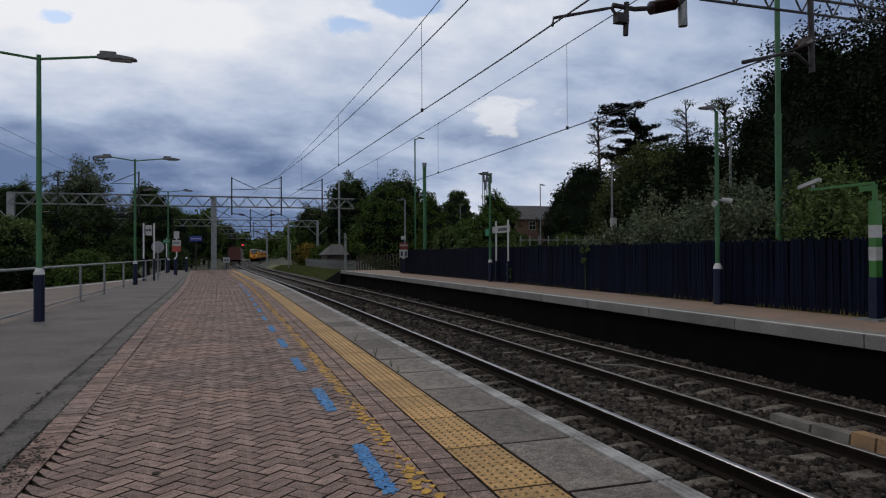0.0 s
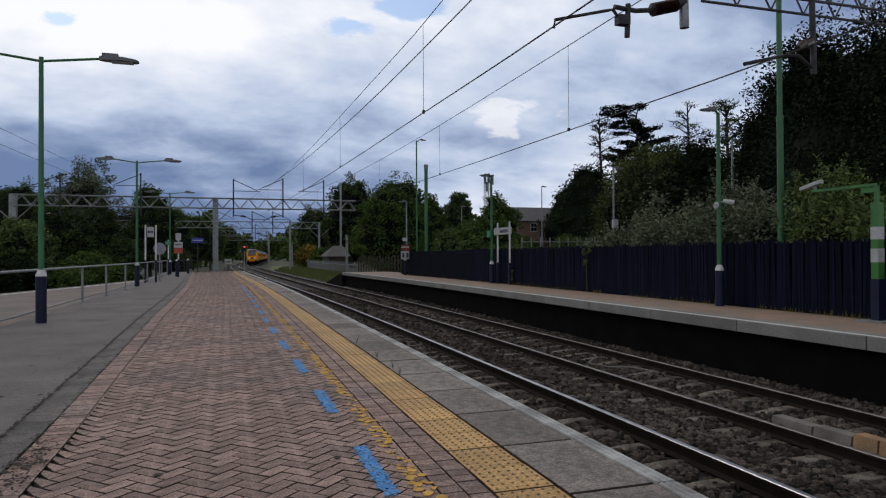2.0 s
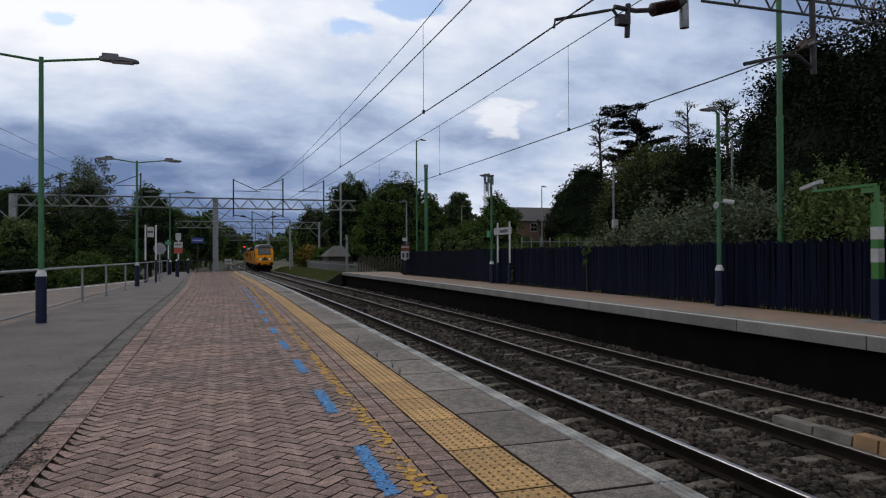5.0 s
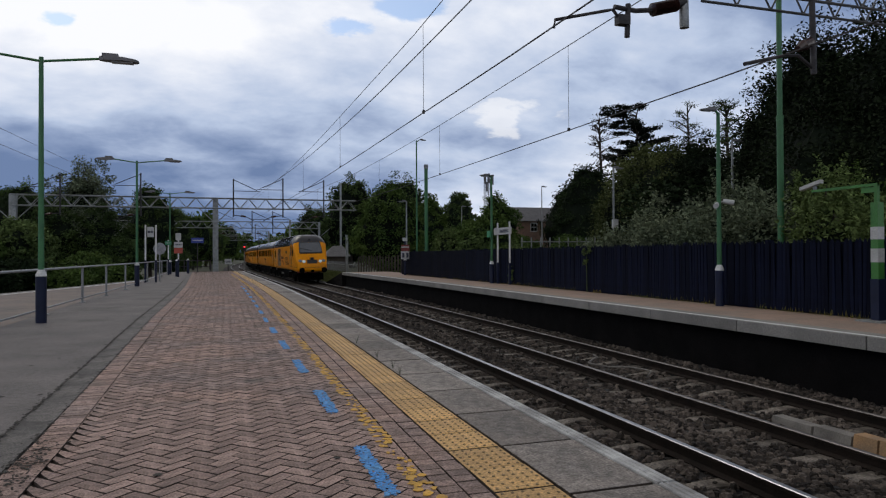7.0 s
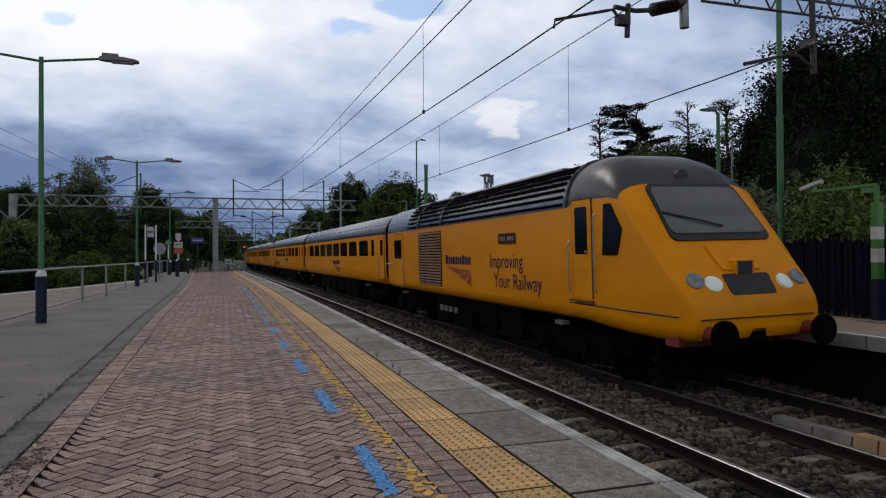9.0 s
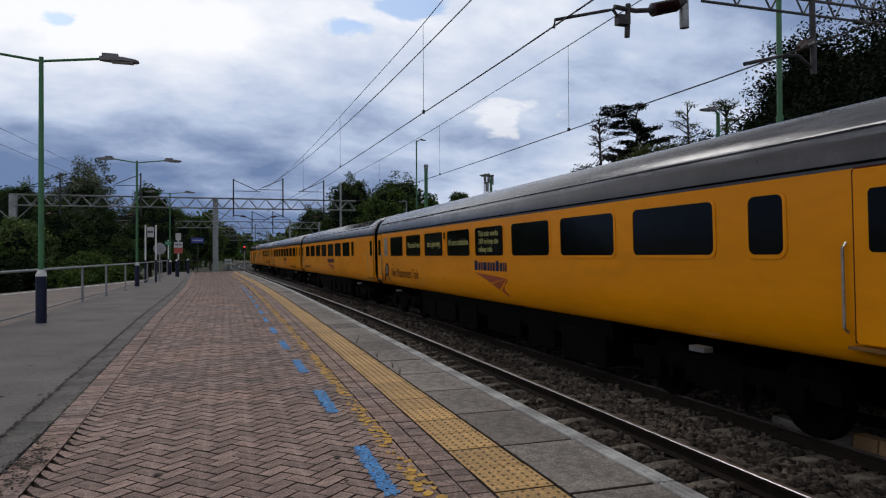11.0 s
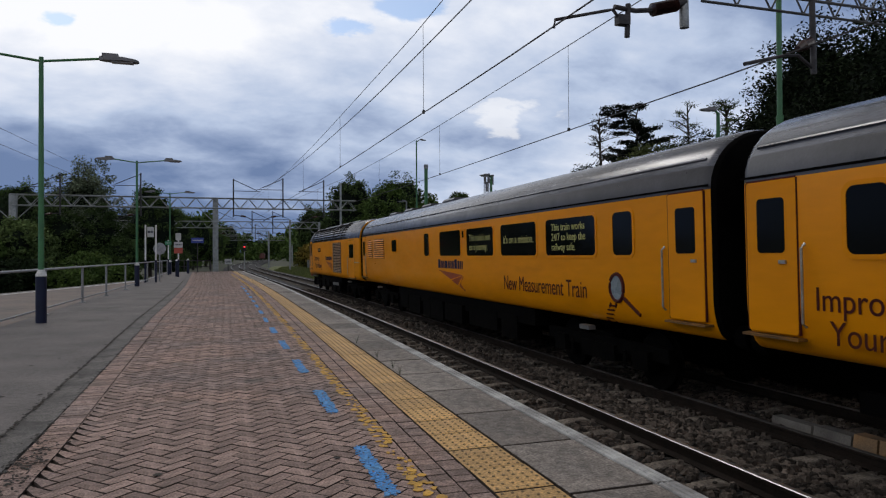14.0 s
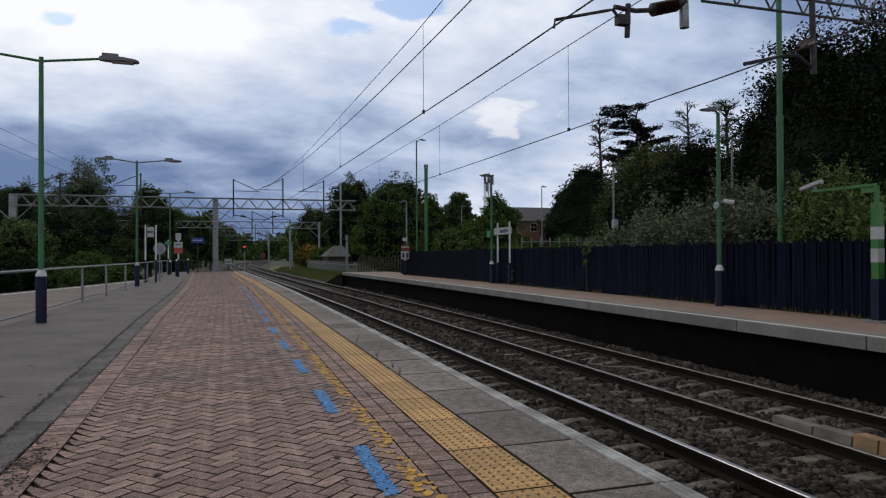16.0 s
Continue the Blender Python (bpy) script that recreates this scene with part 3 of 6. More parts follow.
        sl.skin([[(-1.25, -0.13, -0.21), (-1.25, 0.13, -0.21), (-1.25, 0.1, 0.0), (-1.25, -0.1, 0.0)], [(-0.45, -0.13, -0.21), (-0.45, 0.13, -0.21), (-0.45, 0.1, -0.005), (-0.45, -0.1, -0.005)],
                 [(0, -0.12, -0.21), (0, 0.12, -0.21), (0, 0.095, -0.04), (0, -0.095, -0.04)], [(0.45, -0.13, -0.21), (0.45, 0.13, -0.21), (0.45, 0.1, -0.005), (0.45, -0.1, -0.005)], [(1.25, -0.13, -0.21), (1.25, 0.13, -0.21), (1.25, 0.1, 0.0), (1.25, -0.1, 0.0)]])
        me = sl.mesh("sleeper", M["sleeper"])
        z = (za + zb) / 2 - 0.162
        tilt = math.degrees(math.atan2(zb - za, 1.505))
        y = -9.0
        while y < 115:
            part("sleeper", me, None, base, at=pose(cx + bend(y), y, z, 0, -tilt, math.degrees(math.atan2(bend(y) - bend(y + 1), 1))))
            y += 0.65
    bed = S()
    ys = ys_between(-170, 0, 20) + ys_between(2, 140, 3) + ys_between(145, 420, 8)
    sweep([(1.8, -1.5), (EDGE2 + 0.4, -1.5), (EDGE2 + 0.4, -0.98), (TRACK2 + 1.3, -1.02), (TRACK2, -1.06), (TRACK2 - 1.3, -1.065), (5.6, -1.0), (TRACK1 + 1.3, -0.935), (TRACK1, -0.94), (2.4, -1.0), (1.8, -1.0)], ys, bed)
    thing("trackbed", bed, M["ballast"], "ballast bed coloured near-black like the shaded gaps between stones", "track bed", kind="structure")


tracks()


def ballast():
    rng = random.Random(5)
    s = S()
    base = [(-1, -0.7, -0.3), (0.8, -0.9, -0.4), (1, 0.6, -0.3), (-0.7, 0.9, -0.35), (-0.6, -0.5, 0.55), (0.5, -0.45, 0.7), (0.55, 0.4, 0.5), (-0.4, 0.5, 0.65)]
    faces = [(4, 5, 6, 7), (0, 1, 5, 4), (1, 2, 6, 5), (2, 3, 7, 6), (3, 0, 4, 7)]

    def top(x):
        return float(np.interp(x, (2.4, TRACK1, TRACK1 + 1.3, 5.6, TRACK2 - 1.3, TRACK2, TRACK2 + 1.3, EDGE2 + 0.4), (-0.98, -0.94, -0.935, -1.0, -1.065, -1.06, -1.02, -0.98)))

    for y0, y1, step, size in ((2.4, 10, 0.062, 0.042), (10, 20, 0.085, 0.046), (20, 45, 0.15, 0.07)):
        y = y0
        while y < y1:
            x = EDGE + 0.3
            while x < EDGE2 + 0.25:
                px, py = x + rng.uniform(-0.5, 0.5) * step, y + rng.uniform(-0.5, 0.5) * step
                x += step
                if px > 4.0 and min(abs(px - TRACK1 - 0.7525), abs(px - TRACK2 + 0.7525), abs(px - TRACK2 - 0.7525)) < 0.06:
                    continue
                near = min(abs(px - TRACK1), abs(px - TRACK2))
                if near < 1.26 and abs((py + 9.0 + 0.325) % 0.65 - 0.325) < 0.115 and rng.random() < 0.93:
                    continue
                r = size * rng.uniform(0.6, 1.25)
                a = rng.uniform(0, 6.3)
                ca, sa = math.cos(a) * r, math.sin(a) * r
                h, k = rng.uniform(0.6, 1.1) * r, rng.uniform(0.6, 1.0)
                zz = top(px) + rng.uniform(-0.4, 0.9) * r
                bx = bend(py)
                s.add([(px + bx + ca * u - sa * v * k + rng.uniform(-0.2, 0.2) * r, py + sa * u + ca * v * k + rng.uniform(-0.2, 0.2) * r, zz + h * w) for u, v, w in base], faces)
            y += step
    thing("ballast", s, M["stone"], "loose angular grey and brown ballast stones", "ballast", kind="stuff")


ballast()


# ---- the yellow train ----
SIDE = 1.37


TUCK_X, TUCK_Z, TUCK_FOOT = 0.24, 0.56, 1.02


def tuck(z):
    """How far a car's side turns in at this height."""
    q = min(1.0, max(0.0, (TUCK_FOOT + TUCK_Z - z) / TUCK_Z))
    return TUCK_X * (1 - math.sqrt(1 - q * q))


def tuck_in(ob):
    """Lays lettering and emblems on the turned-in lower side."""
    m = ob.matrix_local
    back = m.inverted()
    for v in ob.data.vertices:
        p = m @ v.co
        p.x -= math.copysign(tuck(p.z), p.x)
        v.co = back @ p


def shell(w, zb, zt, rt, rb, n=6, tall=None):
    """Half-round-shouldered cross-section of a carriage, counter-clockwise from the bottom."""
    pts = []
    up = tall or rb
    for k in range(n + 1):
        a = -math.pi / 2 + (math.pi / 2) * k / n
        pts.append((w - rb + rb * math.cos(a), zb + up + up * math.sin(a)))
    for k in range(n + 1):
        a = math.pi / 2 * k / n
        pts.append((w - rt[0] + rt[0] * math.cos(a), zt - rt[1] + rt[1] * math.sin(a)))
    return pts + [(-x, z) for x, z in reversed(pts)]


def flag(text, size, mat, parent, name, y, z, x, label="", squeeze=1.0, sd=1):
    """Lettering as a thin mesh on the car's side."""
    cu = bpy.data.curves.new(name, "FONT")
    cu.body, cu.size, cu.extrude, cu.space_line = text, size, 0.0015, 0.95
    cu.align_y = "TOP"
    tmp = bpy.data.objects.new(name, cu)
    me = bpy.data.meshes.new_from_object(tmp)
    bpy.data.objects.remove(tmp)
    me.name = name
    me.materials.clear()
    me.materials.append(mat)
    ob = part(name, me, None, parent, label)
    # the camera sees the side at +x; words run towards the car's rear to its front as seen from there
    m = Matrix(((0, 0, sd, sd * x), (sd, 0, 0, y), (0, 1, 0, z), (0, 0, 0, 1)))
    ob.matrix_local = m @ Matrix.Diagonal((squeeze, 1, 1, 1))
    return ob


def rounded(y0, y1, z0, z1, r, n=4):
    pts = []
    for cy, cz, a0 in ((y1 - r, z0 + r, -90), (y1 - r, z1 - r, 0), (y0 + r, z1 - r, 90), (y0 + r, z0 + r, 180)):
        for k in range(n + 1):
            a = radians(a0 + 90 * k / n)
            pts.append((cy + r * math.cos(a), cz + r * math.sin(a)))
    return pts


def panel(y0, y1, z0, z1, x0, x1, r=0.06, side=1):
    p = rounded(y0, y1, z0, z1, r)
    return S().skin([[(side * x0, y, z) for y, z in p], [(side * x1, y, z) for y, z in p]])


def window(car, y0, y1, z0, z1, mat="pane", r=0.09, label=""):
    for side in (1, -1):
        o = rounded(y0 - 0.05, y1 + 0.05, z0 - 0.05, z1 + 0.05, r + 0.04)
        i = rounded(y0, y1, z0, z1, r)
        fr = S().skin([[(side * (SIDE - 0.01), y, z) for y, z in o], [(side * (SIDE + 0.012), y, z) for y, z in o], [(side * (SIDE + 0.012), y, z) for y, z in i], [(side * (SIDE + 0.002), y, z) for y, z in i]], caps=False)
        w = part("window", fr, M["train_yellow"], car)
        part("pane", panel(y0, y1, z0, z1, SIDE - 0.02, SIDE + 0.004, r, side), M[mat], w, label)


def louvre(car, y0, y1, z0, z1, n, mat="train_grille"):
    g = part("grille", panel(y0, y1, z0, z1, SIDE - 0.02, SIDE + 0.005, 0.02), M["train_black"], car, "dark slatted grille")
    h = (z1 - z0) / n
    for k in range(n):
        z = z0 + h * (k + 0.15)
        s = S().add([(SIDE + a, y, z + b) for y in (y0 + 0.02, y1 - 0.02) for a, b in ((0.004, 0.0), (0.032, 0.0), (0.028, h * 0.30), (0.004, h * 0.62))], [(0, 1, 5, 4), (1, 2, 6, 5), (2, 3, 7, 6), (3, 0, 4, 7), (3, 2, 1, 0), (4, 5, 6, 7)])
        part("slat", s, M[mat], g)


def door(car, y0, y1, z0, z1, glass, hinge=1):
    d = part("door", panel(y0, y1, z0, z1, SIDE - 0.03, SIDE + 0.010, 0.03), M["train_yellow"], car)
    rim = S()
    for a, b, c, e in ((y0 - 0.02, y0, z0, z1), (y1, y1 + 0.02, z0, z1), (y0, y1, z1, z1 + 0.02)):
        rim.box(SIDE - 0.02, SIDE + 0.003, a, b, c, e)
    part("door_gap", rim, M["train_maroon"], d)
    part("pane", panel(*glass, SIDE, SIDE + 0.014, 0.05), M["pane"], d)
    yb = y1 + 0.10 if hinge > 0 else y0 - 0.10
    bar = S().tube([(SIDE, yb, z0 + 0.1), (SIDE + 0.05, yb, z0 + 0.14), (SIDE + 0.05, yb, z0 + 0.95), (SIDE, yb, z0 + 1.0)], 0.016, 6)
    part("handrail", bar, M["chrome"], d, "bare metal handrail", smooth=True)
    part("step_plate", S().box(SIDE - 0.2, SIDE + 0.07, y0 - 0.05, y1 + 0.05, z0 - 0.06, z0 - 0.03), M["train_grille"], d)
    part("lock", S().box(SIDE, SIDE + 0.03, (y0 + y1) / 2 + 0.12, (y0 + y1) / 2 + 0.22, z0 + 0.78, z0 + 0.82), M["chrome"], d)


def bogie(car, y, big=False):
    r = 0.51 if big else 0.457
    half = 1.3
    f = S()
    for side in (1, -1):
        f.box(side * 1.02 - 0.06, side * 1.02 + 0.06, y - 1.9, y + 1.9, 0.50, 0.72)
        f.box(side * 1.05 - 0.1, side * 1.05 + 0.1, y - 0.55, y + 0.55, 0.35, 0.62)
        for k in (-half, half):
            f.box(side * 1.06 - 0.11, side * 1.06 + 0.11, y + k - 0.2, y + k + 0.2, 0.34, 0.64)
    f.box(-1.0, 1.0, y - 0.3, y + 0.3, 0.45, 0.78)
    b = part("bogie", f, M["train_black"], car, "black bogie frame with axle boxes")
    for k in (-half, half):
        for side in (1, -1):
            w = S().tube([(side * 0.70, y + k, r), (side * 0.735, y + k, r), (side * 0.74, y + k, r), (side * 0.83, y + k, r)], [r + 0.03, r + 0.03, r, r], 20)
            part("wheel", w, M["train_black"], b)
    for side in (1, -1):
        for k in (-0.85, 0.85):
            sp = S().tube([(side * 1.14, y + k + 0.05 * math.cos(a * 1.6), 0.30 + 0.012 * a) for a in range(24)], 0.02, 5)
            part("spring", sp, M["train_black"], b)
    part("yellow_tag", S().box(SIDE - 0.12, SIDE + 0.02, y - 0.15, y + 0.15, 0.86, 0.93), M["chrome"], b)


def underframe(car, y0, y1, seed):
    rng = random.Random(seed)
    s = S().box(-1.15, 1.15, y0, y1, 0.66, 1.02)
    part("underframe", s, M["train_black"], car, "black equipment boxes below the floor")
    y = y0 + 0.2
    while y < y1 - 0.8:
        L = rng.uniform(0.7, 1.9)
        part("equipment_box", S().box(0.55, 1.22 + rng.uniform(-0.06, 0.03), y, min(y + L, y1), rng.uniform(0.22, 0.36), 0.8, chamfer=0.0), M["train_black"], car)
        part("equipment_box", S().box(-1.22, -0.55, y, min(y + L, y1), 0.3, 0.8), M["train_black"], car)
        y += L + rng.uniform(0.1, 0.7)


def coach_body(car, half, zt=3.81, well=None):
    side = shell(SIDE, TUCK_FOOT, zt, (0.95, 0.82), TUCK_X, 8, TUCK_Z)
    stops = [(-half, 0.93, 0.93), (-half + 0.05, 0.965, 0.97), (-half + 0.16, 1, 1), (half - 0.16, 1, 1), (half - 0.05, 0.965, 0.97), (half, 0.93, 0.93)]
    if well:
        stops[3:3] = [(well[0], 1, 1), (well[0] + 0.5, 1, 0.56), (well[1] - 0.3, 1, 0.56), (well[1], 1, 1)]
    rings = [[(x * k, y, z if z < 3.05 else min(z, 3.05 + (zt - 3.05) * q) if q < 0.9 else 3.05 + (z - 3.05) * q) for x, z in side] for y, k, q in stops]
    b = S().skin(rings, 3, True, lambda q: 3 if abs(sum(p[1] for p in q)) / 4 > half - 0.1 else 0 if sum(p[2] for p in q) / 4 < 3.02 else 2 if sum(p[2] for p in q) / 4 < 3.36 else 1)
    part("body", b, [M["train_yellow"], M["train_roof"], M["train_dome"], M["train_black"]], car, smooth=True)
    for k in range(-4, 5):
        if well and abs(k) < 4:
            continue
        a = radians(90 + k * 15)
        z = zt - 0.82
        px, pz = -0.42 * k / 4 + 0.95 * math.cos(a) * 1.0, z + 0.825 * math.sin(a)
        part("roof_rib", S().tube([(px, -half + 0.2, pz), (px, half - 0.2, pz)], 0.022, 5), M["train_roof"], car)
    if well:
        for k in range(4):
            y = well[0] + 1.1 + k * 1.3
            part("roof_insulator", S().tube([(0.55, y, 3.44), (0.55, y, 3.58), (0.55, y, 3.72)], [0.07, 0.1, 0.06], 10), M["insulator"], car)
        part("roof_gear", S().box(-0.6, 0.75, well[0] + 0.9, well[0] + 2.1, 3.46, 3.70, chamfer=0.04), M["steel_dark"], car, "dark equipment in the roof well")
        part("roof_bar", S().tube([(0.55, well[0] + 0.9, 3.74), (0.2, well[1] - 0.8, 3.80)], 0.03, 6), M["steel_dark"], car)
    gut = S()
    for sd in (1, -1):
        gut.box(sd * 1.365 - 0.01, sd * 1.365 + 0.012, -half + 0.05, half - 0.05, 3.03, 3.055)
    part("cantrail", gut, M["train_black"], car, "dark line under the roof")
    g = S()
    for e in (-1, 1):
        g.skin([[(x * 0.62, e * half, 1.0 + (z - 1.0) * 0.86) for x, z in side], [(x * 0.60, e * (half + 0.24), 1.0 + (z - 1.0) * 0.85) for x, z in side]])
        g.tube([(0.9, e * half, 1.05), (0.9, e * (half + 0.2), 1.05)], 0.16, 10)
    part("gangway", g, M["train_black"], car, "black rubber gangway")


def emblem(car, y, z, w, sd=1, x=SIDE + 0.006):
    """Red swept arrows under a name, as plain shapes."""
    e = S()
    h = w * 0.26
    for tri in (((0.0, 1.0), (0.98, 0.80), (0.52, 0.55)), ((0.55, 0.50), (0.98, 0.78), (0.76, 0.28)), ((0.82, 0.24), (1.0, 0.78), (1.0, 0.0))):
        v = [(sd * (x + d), y + sd * a * w, z + b * h) for d in (0, 0.003) for a, b in tri]
        e.add(v, [(0, 1, 2), (5, 4, 3), (0, 3, 4, 1), (1, 4, 5, 2), (2, 5, 3, 0)])
    part("emblem", e, M["logo_red"], car, "orange red swept arrow emblem")
    # the operator's name stands as plain bars
    t = y
    for k, f in enumerate((0.11, 0.07, 0.05, 0.11, 0.07, 0.05, 0.07, 0.10, 0.07, 0.04, 0.04)):
        hh = h * (0.46 if k in (0, 7) else 0.38)
        part("name_bar", S().box(*sorted((sd * x, sd * (x + 0.003))), *sorted((t, t + sd * f * w * 0.9)), z + h * 1.1, z + h * 1.1 + hh), M["logo_blue"], car, "dark blue lettering bar")
        t += sd * (f + 0.018) * w * 1.04


def tail_bars(car, y, z, w, h, mat="train_maroon"):
    t = y
    rng = random.Random(int(y * 10))
    while t < y + w:
        f = rng.uniform(0.04, 0.09)
        part("lettering_bar", S().box(SIDE + 0.005, SIDE + 0.008, t, t + f, z, z + h * rng.choice((0.7, 1.0))), M[mat], car, "small illegible lettering bar")
        t += f + rng.choice((0.02, 0.02, 0.06))


HALF = 11.22


def coach(wins, extra=None, label="", well=None):
    car = thing("railway_coach", None, None, label, "railway coach", "cars of the yellow train")
    coach_body(car, HALF, well=well)
    underframe(car, -5.6, 5.6, len(wins))
    for y in (-8.0, 8.0):
        bogie(car, y)
    for e in (-1, 1):
        y = e * (HALF - 0.50)
        door(car, y - 0.36, y + 0.36, 1.26, 2.98, (y - 0.2, y + 0.2, 2.16, 2.78), -e)
    for w in wins:
        y0, y1 = w[:2]
        z0, z1 = w[3:5] if len(w) > 4 else (2.14, 2.82)
        window(car, y0, y1, z0, z1, w[2] if len(w) > 2 else "pane")
    if extra:
        extra(car)
    for o in car.children_recursive:
        if o.name.startswith(("lettering", "emblem", "name_bar", "magnifier", "lens", "handle", "track_")):
            tuck_in(o)
    return car


def pitch_windows(a, b, n, w):
    return [(a + (b - a - w) * k / (n - 1), a + (b - a - w) * k / (n - 1) + w) for k in range(n)]


# local y runs forward, to the train's front; local +x is the side towards the near platform
LARGE = [(-8.77, -7.0), (-6.58, -4.77), (-4.34, -2.58), (-2.13, -0.36), (0.0, 1.74), (2.1, 3.85), (4.3, 6.08), (6.61, 8.36)]


def vent(car, y):
    v = part("vent", panel(y - 0.11, y + 0.11, 2.56, 2.84, SIDE, SIDE + 0.02, 0.03), M["train_yellow"], car)
    part("vent_glass", panel(y - 0.06, y + 0.06, 2.61, 2.79, SIDE + 0.01, SIDE + 0.025, 0.02), M["pane"], v)


def magnifier(car, y, lean):
    x = SIDE + 0.006
    ring = S().tube([(x, y + 0.19 * math.cos(a), 1.62 + 0.22 * math.sin(a)) for a in np.linspace(0, 6.283, 25)], 0.032, 5)
    g = part("magnifier_emblem", ring, M["train_maroon"], car, "painted magnifying glass over a piece of track")
    part("lens", S().skin([[(x + d, y + 0.18 * math.cos(a), 1.62 + 0.21 * math.sin(a)) for a in np.linspace(0, 5.98, 20)] for d in (0.0, 0.004)]), M["pane_pale"], g)
    part("handle", S().tube([(x, y + lean * 0.2, 1.46), (x, y + lean * 0.55, 1.22)], 0.035, 6), M["train_maroon"], g)
    for k in (0, 1):
        part("track_rail", S().tube([(x, y - lean * (0.05 + k * 0.16), 1.36), (x, y - lean * (0.3 + k * 0.22), 1.03)], 0.02, 5), M["train_maroon"], g)
    for k in range(4):
        part("track_tie", S().tube([(x, y - lean * (0.08 + k * 0.07), 1.32 - k * 0.075), (x, y - lean * (0.27 + k * 0.075), 1.32 - k * 0.075)], 0.016, 5), M["train_maroon"], g)


def words(car, text, y, z, size=0.26):
    flag(text, size, M["pale_text"], car, "window_lettering", y, z, SIDE + 0.008, "pale yellow window lettering", 0.95)


def coach_one(car):
    emblem(car, -0.1, 1.15, 1.95)
    vent(car, -2.36)


def coach_two(car):
    emblem(car, -0.17, 1.22, 1.98)
    flag("New Measurement Train", 0.44, M["train_maroon"], car, "lettering", -8.63, 1.75, SIDE + 0.006, "maroon lettering", 0.80)
    magnifier(car, -9.5, -1)
    words(car, "This train's not", -6.5, 2.62)
    words(car, "on a journey,", -4.2, 2.62)
    words(car, "it's on a mission.", -2.15, 2.62, 0.25)
    words(car, "This train works\n24/7 to keep the\nrailway safe.", 0.12, 2.76, 0.195)
    vent(car, -2.47)


def coach_three(car):
    emblem(car, -0.17, 1.2, 2.05)
    flag("New Measurement Train", 0.30, M["train_maroon"], car, "lettering", -9.3, 1.62, SIDE + 0.006, "maroon lettering", 0.8)
    vent(car, -2.55)


def coach_four(car):
    emblem(car, 0.03, 1.2, 2.0)
    flag("Improving\n  Your Railway", 0.36, M["train_maroon"], car, "lettering", -9.93, 1.84, SIDE + 0.006, "maroon slogan lettering", 0.9)
    tail_bars(car, 0.0, 2.93, 1.8, 0.1)
    flag("New Measurement Train", 0.40, M["train_maroon"], car, "lettering", 5.2, 1.55, SIDE + 0.006, "maroon lettering", 0.8)
    vent(car, -2.36)


def coach_five(car):
    emblem(car, -0.18, 1.2, 2.08)
    flag("New Measurement Train", 0.44, M["train_maroon"], car, "lettering", 4.72, 1.75, SIDE + 0.006, "maroon lettering", 0.80)
    magnifier(car, 9.03, 1)
    words(car, "This train's not\non a journey,", 2.4, 2.70, 0.24)
    words(car, "it's on a mission.", 4.55, 2.60, 0.24)
    words(car, "This train works\n24/7 to keep the\nrailway safe.", 6.85, 2.76, 0.195)
    louvre(car, -9.85, -9.05, 2.05, 2.80, 9, "train_yellow")
    louvre(car, -8.75, -6.95, 2.05, 2.80, 9, "train_yellow")
    vent(car, 1.98)
    for k in range(4):
        part("roof_hatch", S().box(-0.5, 0.5, -9.5 + k * 2.4, -8.4 + k * 2.4, 3.76, 3.93, chamfer=0.06), M["train_dome"], car)


def power_car(rear=False):
    """A diesel power car; local y = 8.9 at the buffers of its cab."""
    car = thing("power_car", None, None, "yellow diesel power car with a dark cab roof and sloping nose", "locomotive", "cars of the yellow train")
    base = shell(SIDE, 0.98, 3.86, (0.80, 0.86), 0.28, 8)

    def ring(y, w, zb, zt, rtx, rtz, rb):
        return [(x, y, z) for x, z in shell(w, zb, zt, (rtx, rtz), rb, 8)]

    back = -8.60
    rings = [ring(back, SIDE * 0.97, 1.0, 3.78, 0.78, 0.84, 0.26), ring(back + 0.12, SIDE, 0.98, 3.84, 0.8, 0.86, 0.28), ring(5.45, SIDE, 0.98, 3.86, 0.8, 0.86, 0.28)]
    nose = [(5.85, 1.37, 0.97, 3.89, 0.84, 0.80), (6.15, 1.365, 0.95, 3.87, 0.88, 0.78), (6.5, 1.355, 0.92, 3.76, 0.9, 0.67), (6.8, 1.34, 0.90, 3.55, 0.8, 0.47),
            (7.05, 1.32, 0.88, 3.28, 0.6, 0.25), (7.4, 1.29, 0.87, 2.88, 0.45, 0.3), (7.74, 1.26, 0.86, 2.48, 0.38, 0.25), (8.02, 1.22, 0.86, 2.13, 0.30, 0.2), (8.30, 1.18, 0.87, 1.81, 0.26, 0.15), (8.48, 1.13, 0.92, 1.56, 0.2, 0.1), (8.55, 1.09, 1.02, 1.42, 0.14, 0.08)]
    for y, w, zb, zt, a, b in nose:
        rings.append(ring(y, w, zb, zt, a, b, min(0.28, (zt - zb) * 0.3)))

    def pick(q):
        y, z = sum(p[1] for p in q) / 4, sum(p[2] for p in q) / 4
        if y > 5.5:
            return 1 if z > 3.08 and y < 7.03 else 0
        return 2 if z > 3.02 else 0

    part("body", S().skin(rings, 0, True, pick), [M["train_yellow"], M["train_dome"], M["train_roof"]], car, smooth=True)
    # windscreen on the slope of the nose
    def slope(y):
        return float(np.interp(y, [n[0] for n in nose], [n[3] for n in nose]))

    def patch(y0, y1, w0, w1, lift, thick, r=0.1):
        n = Vector((0, slope(y0) - slope(y1), y1 - y0)).normalized()
        pts = []
        for a, b in rounded(-1, 1, 0, 1, 0.12, 4):
            y = y0 + (y1 - y0) * b
            w = w0 + (w1 - w0) * b
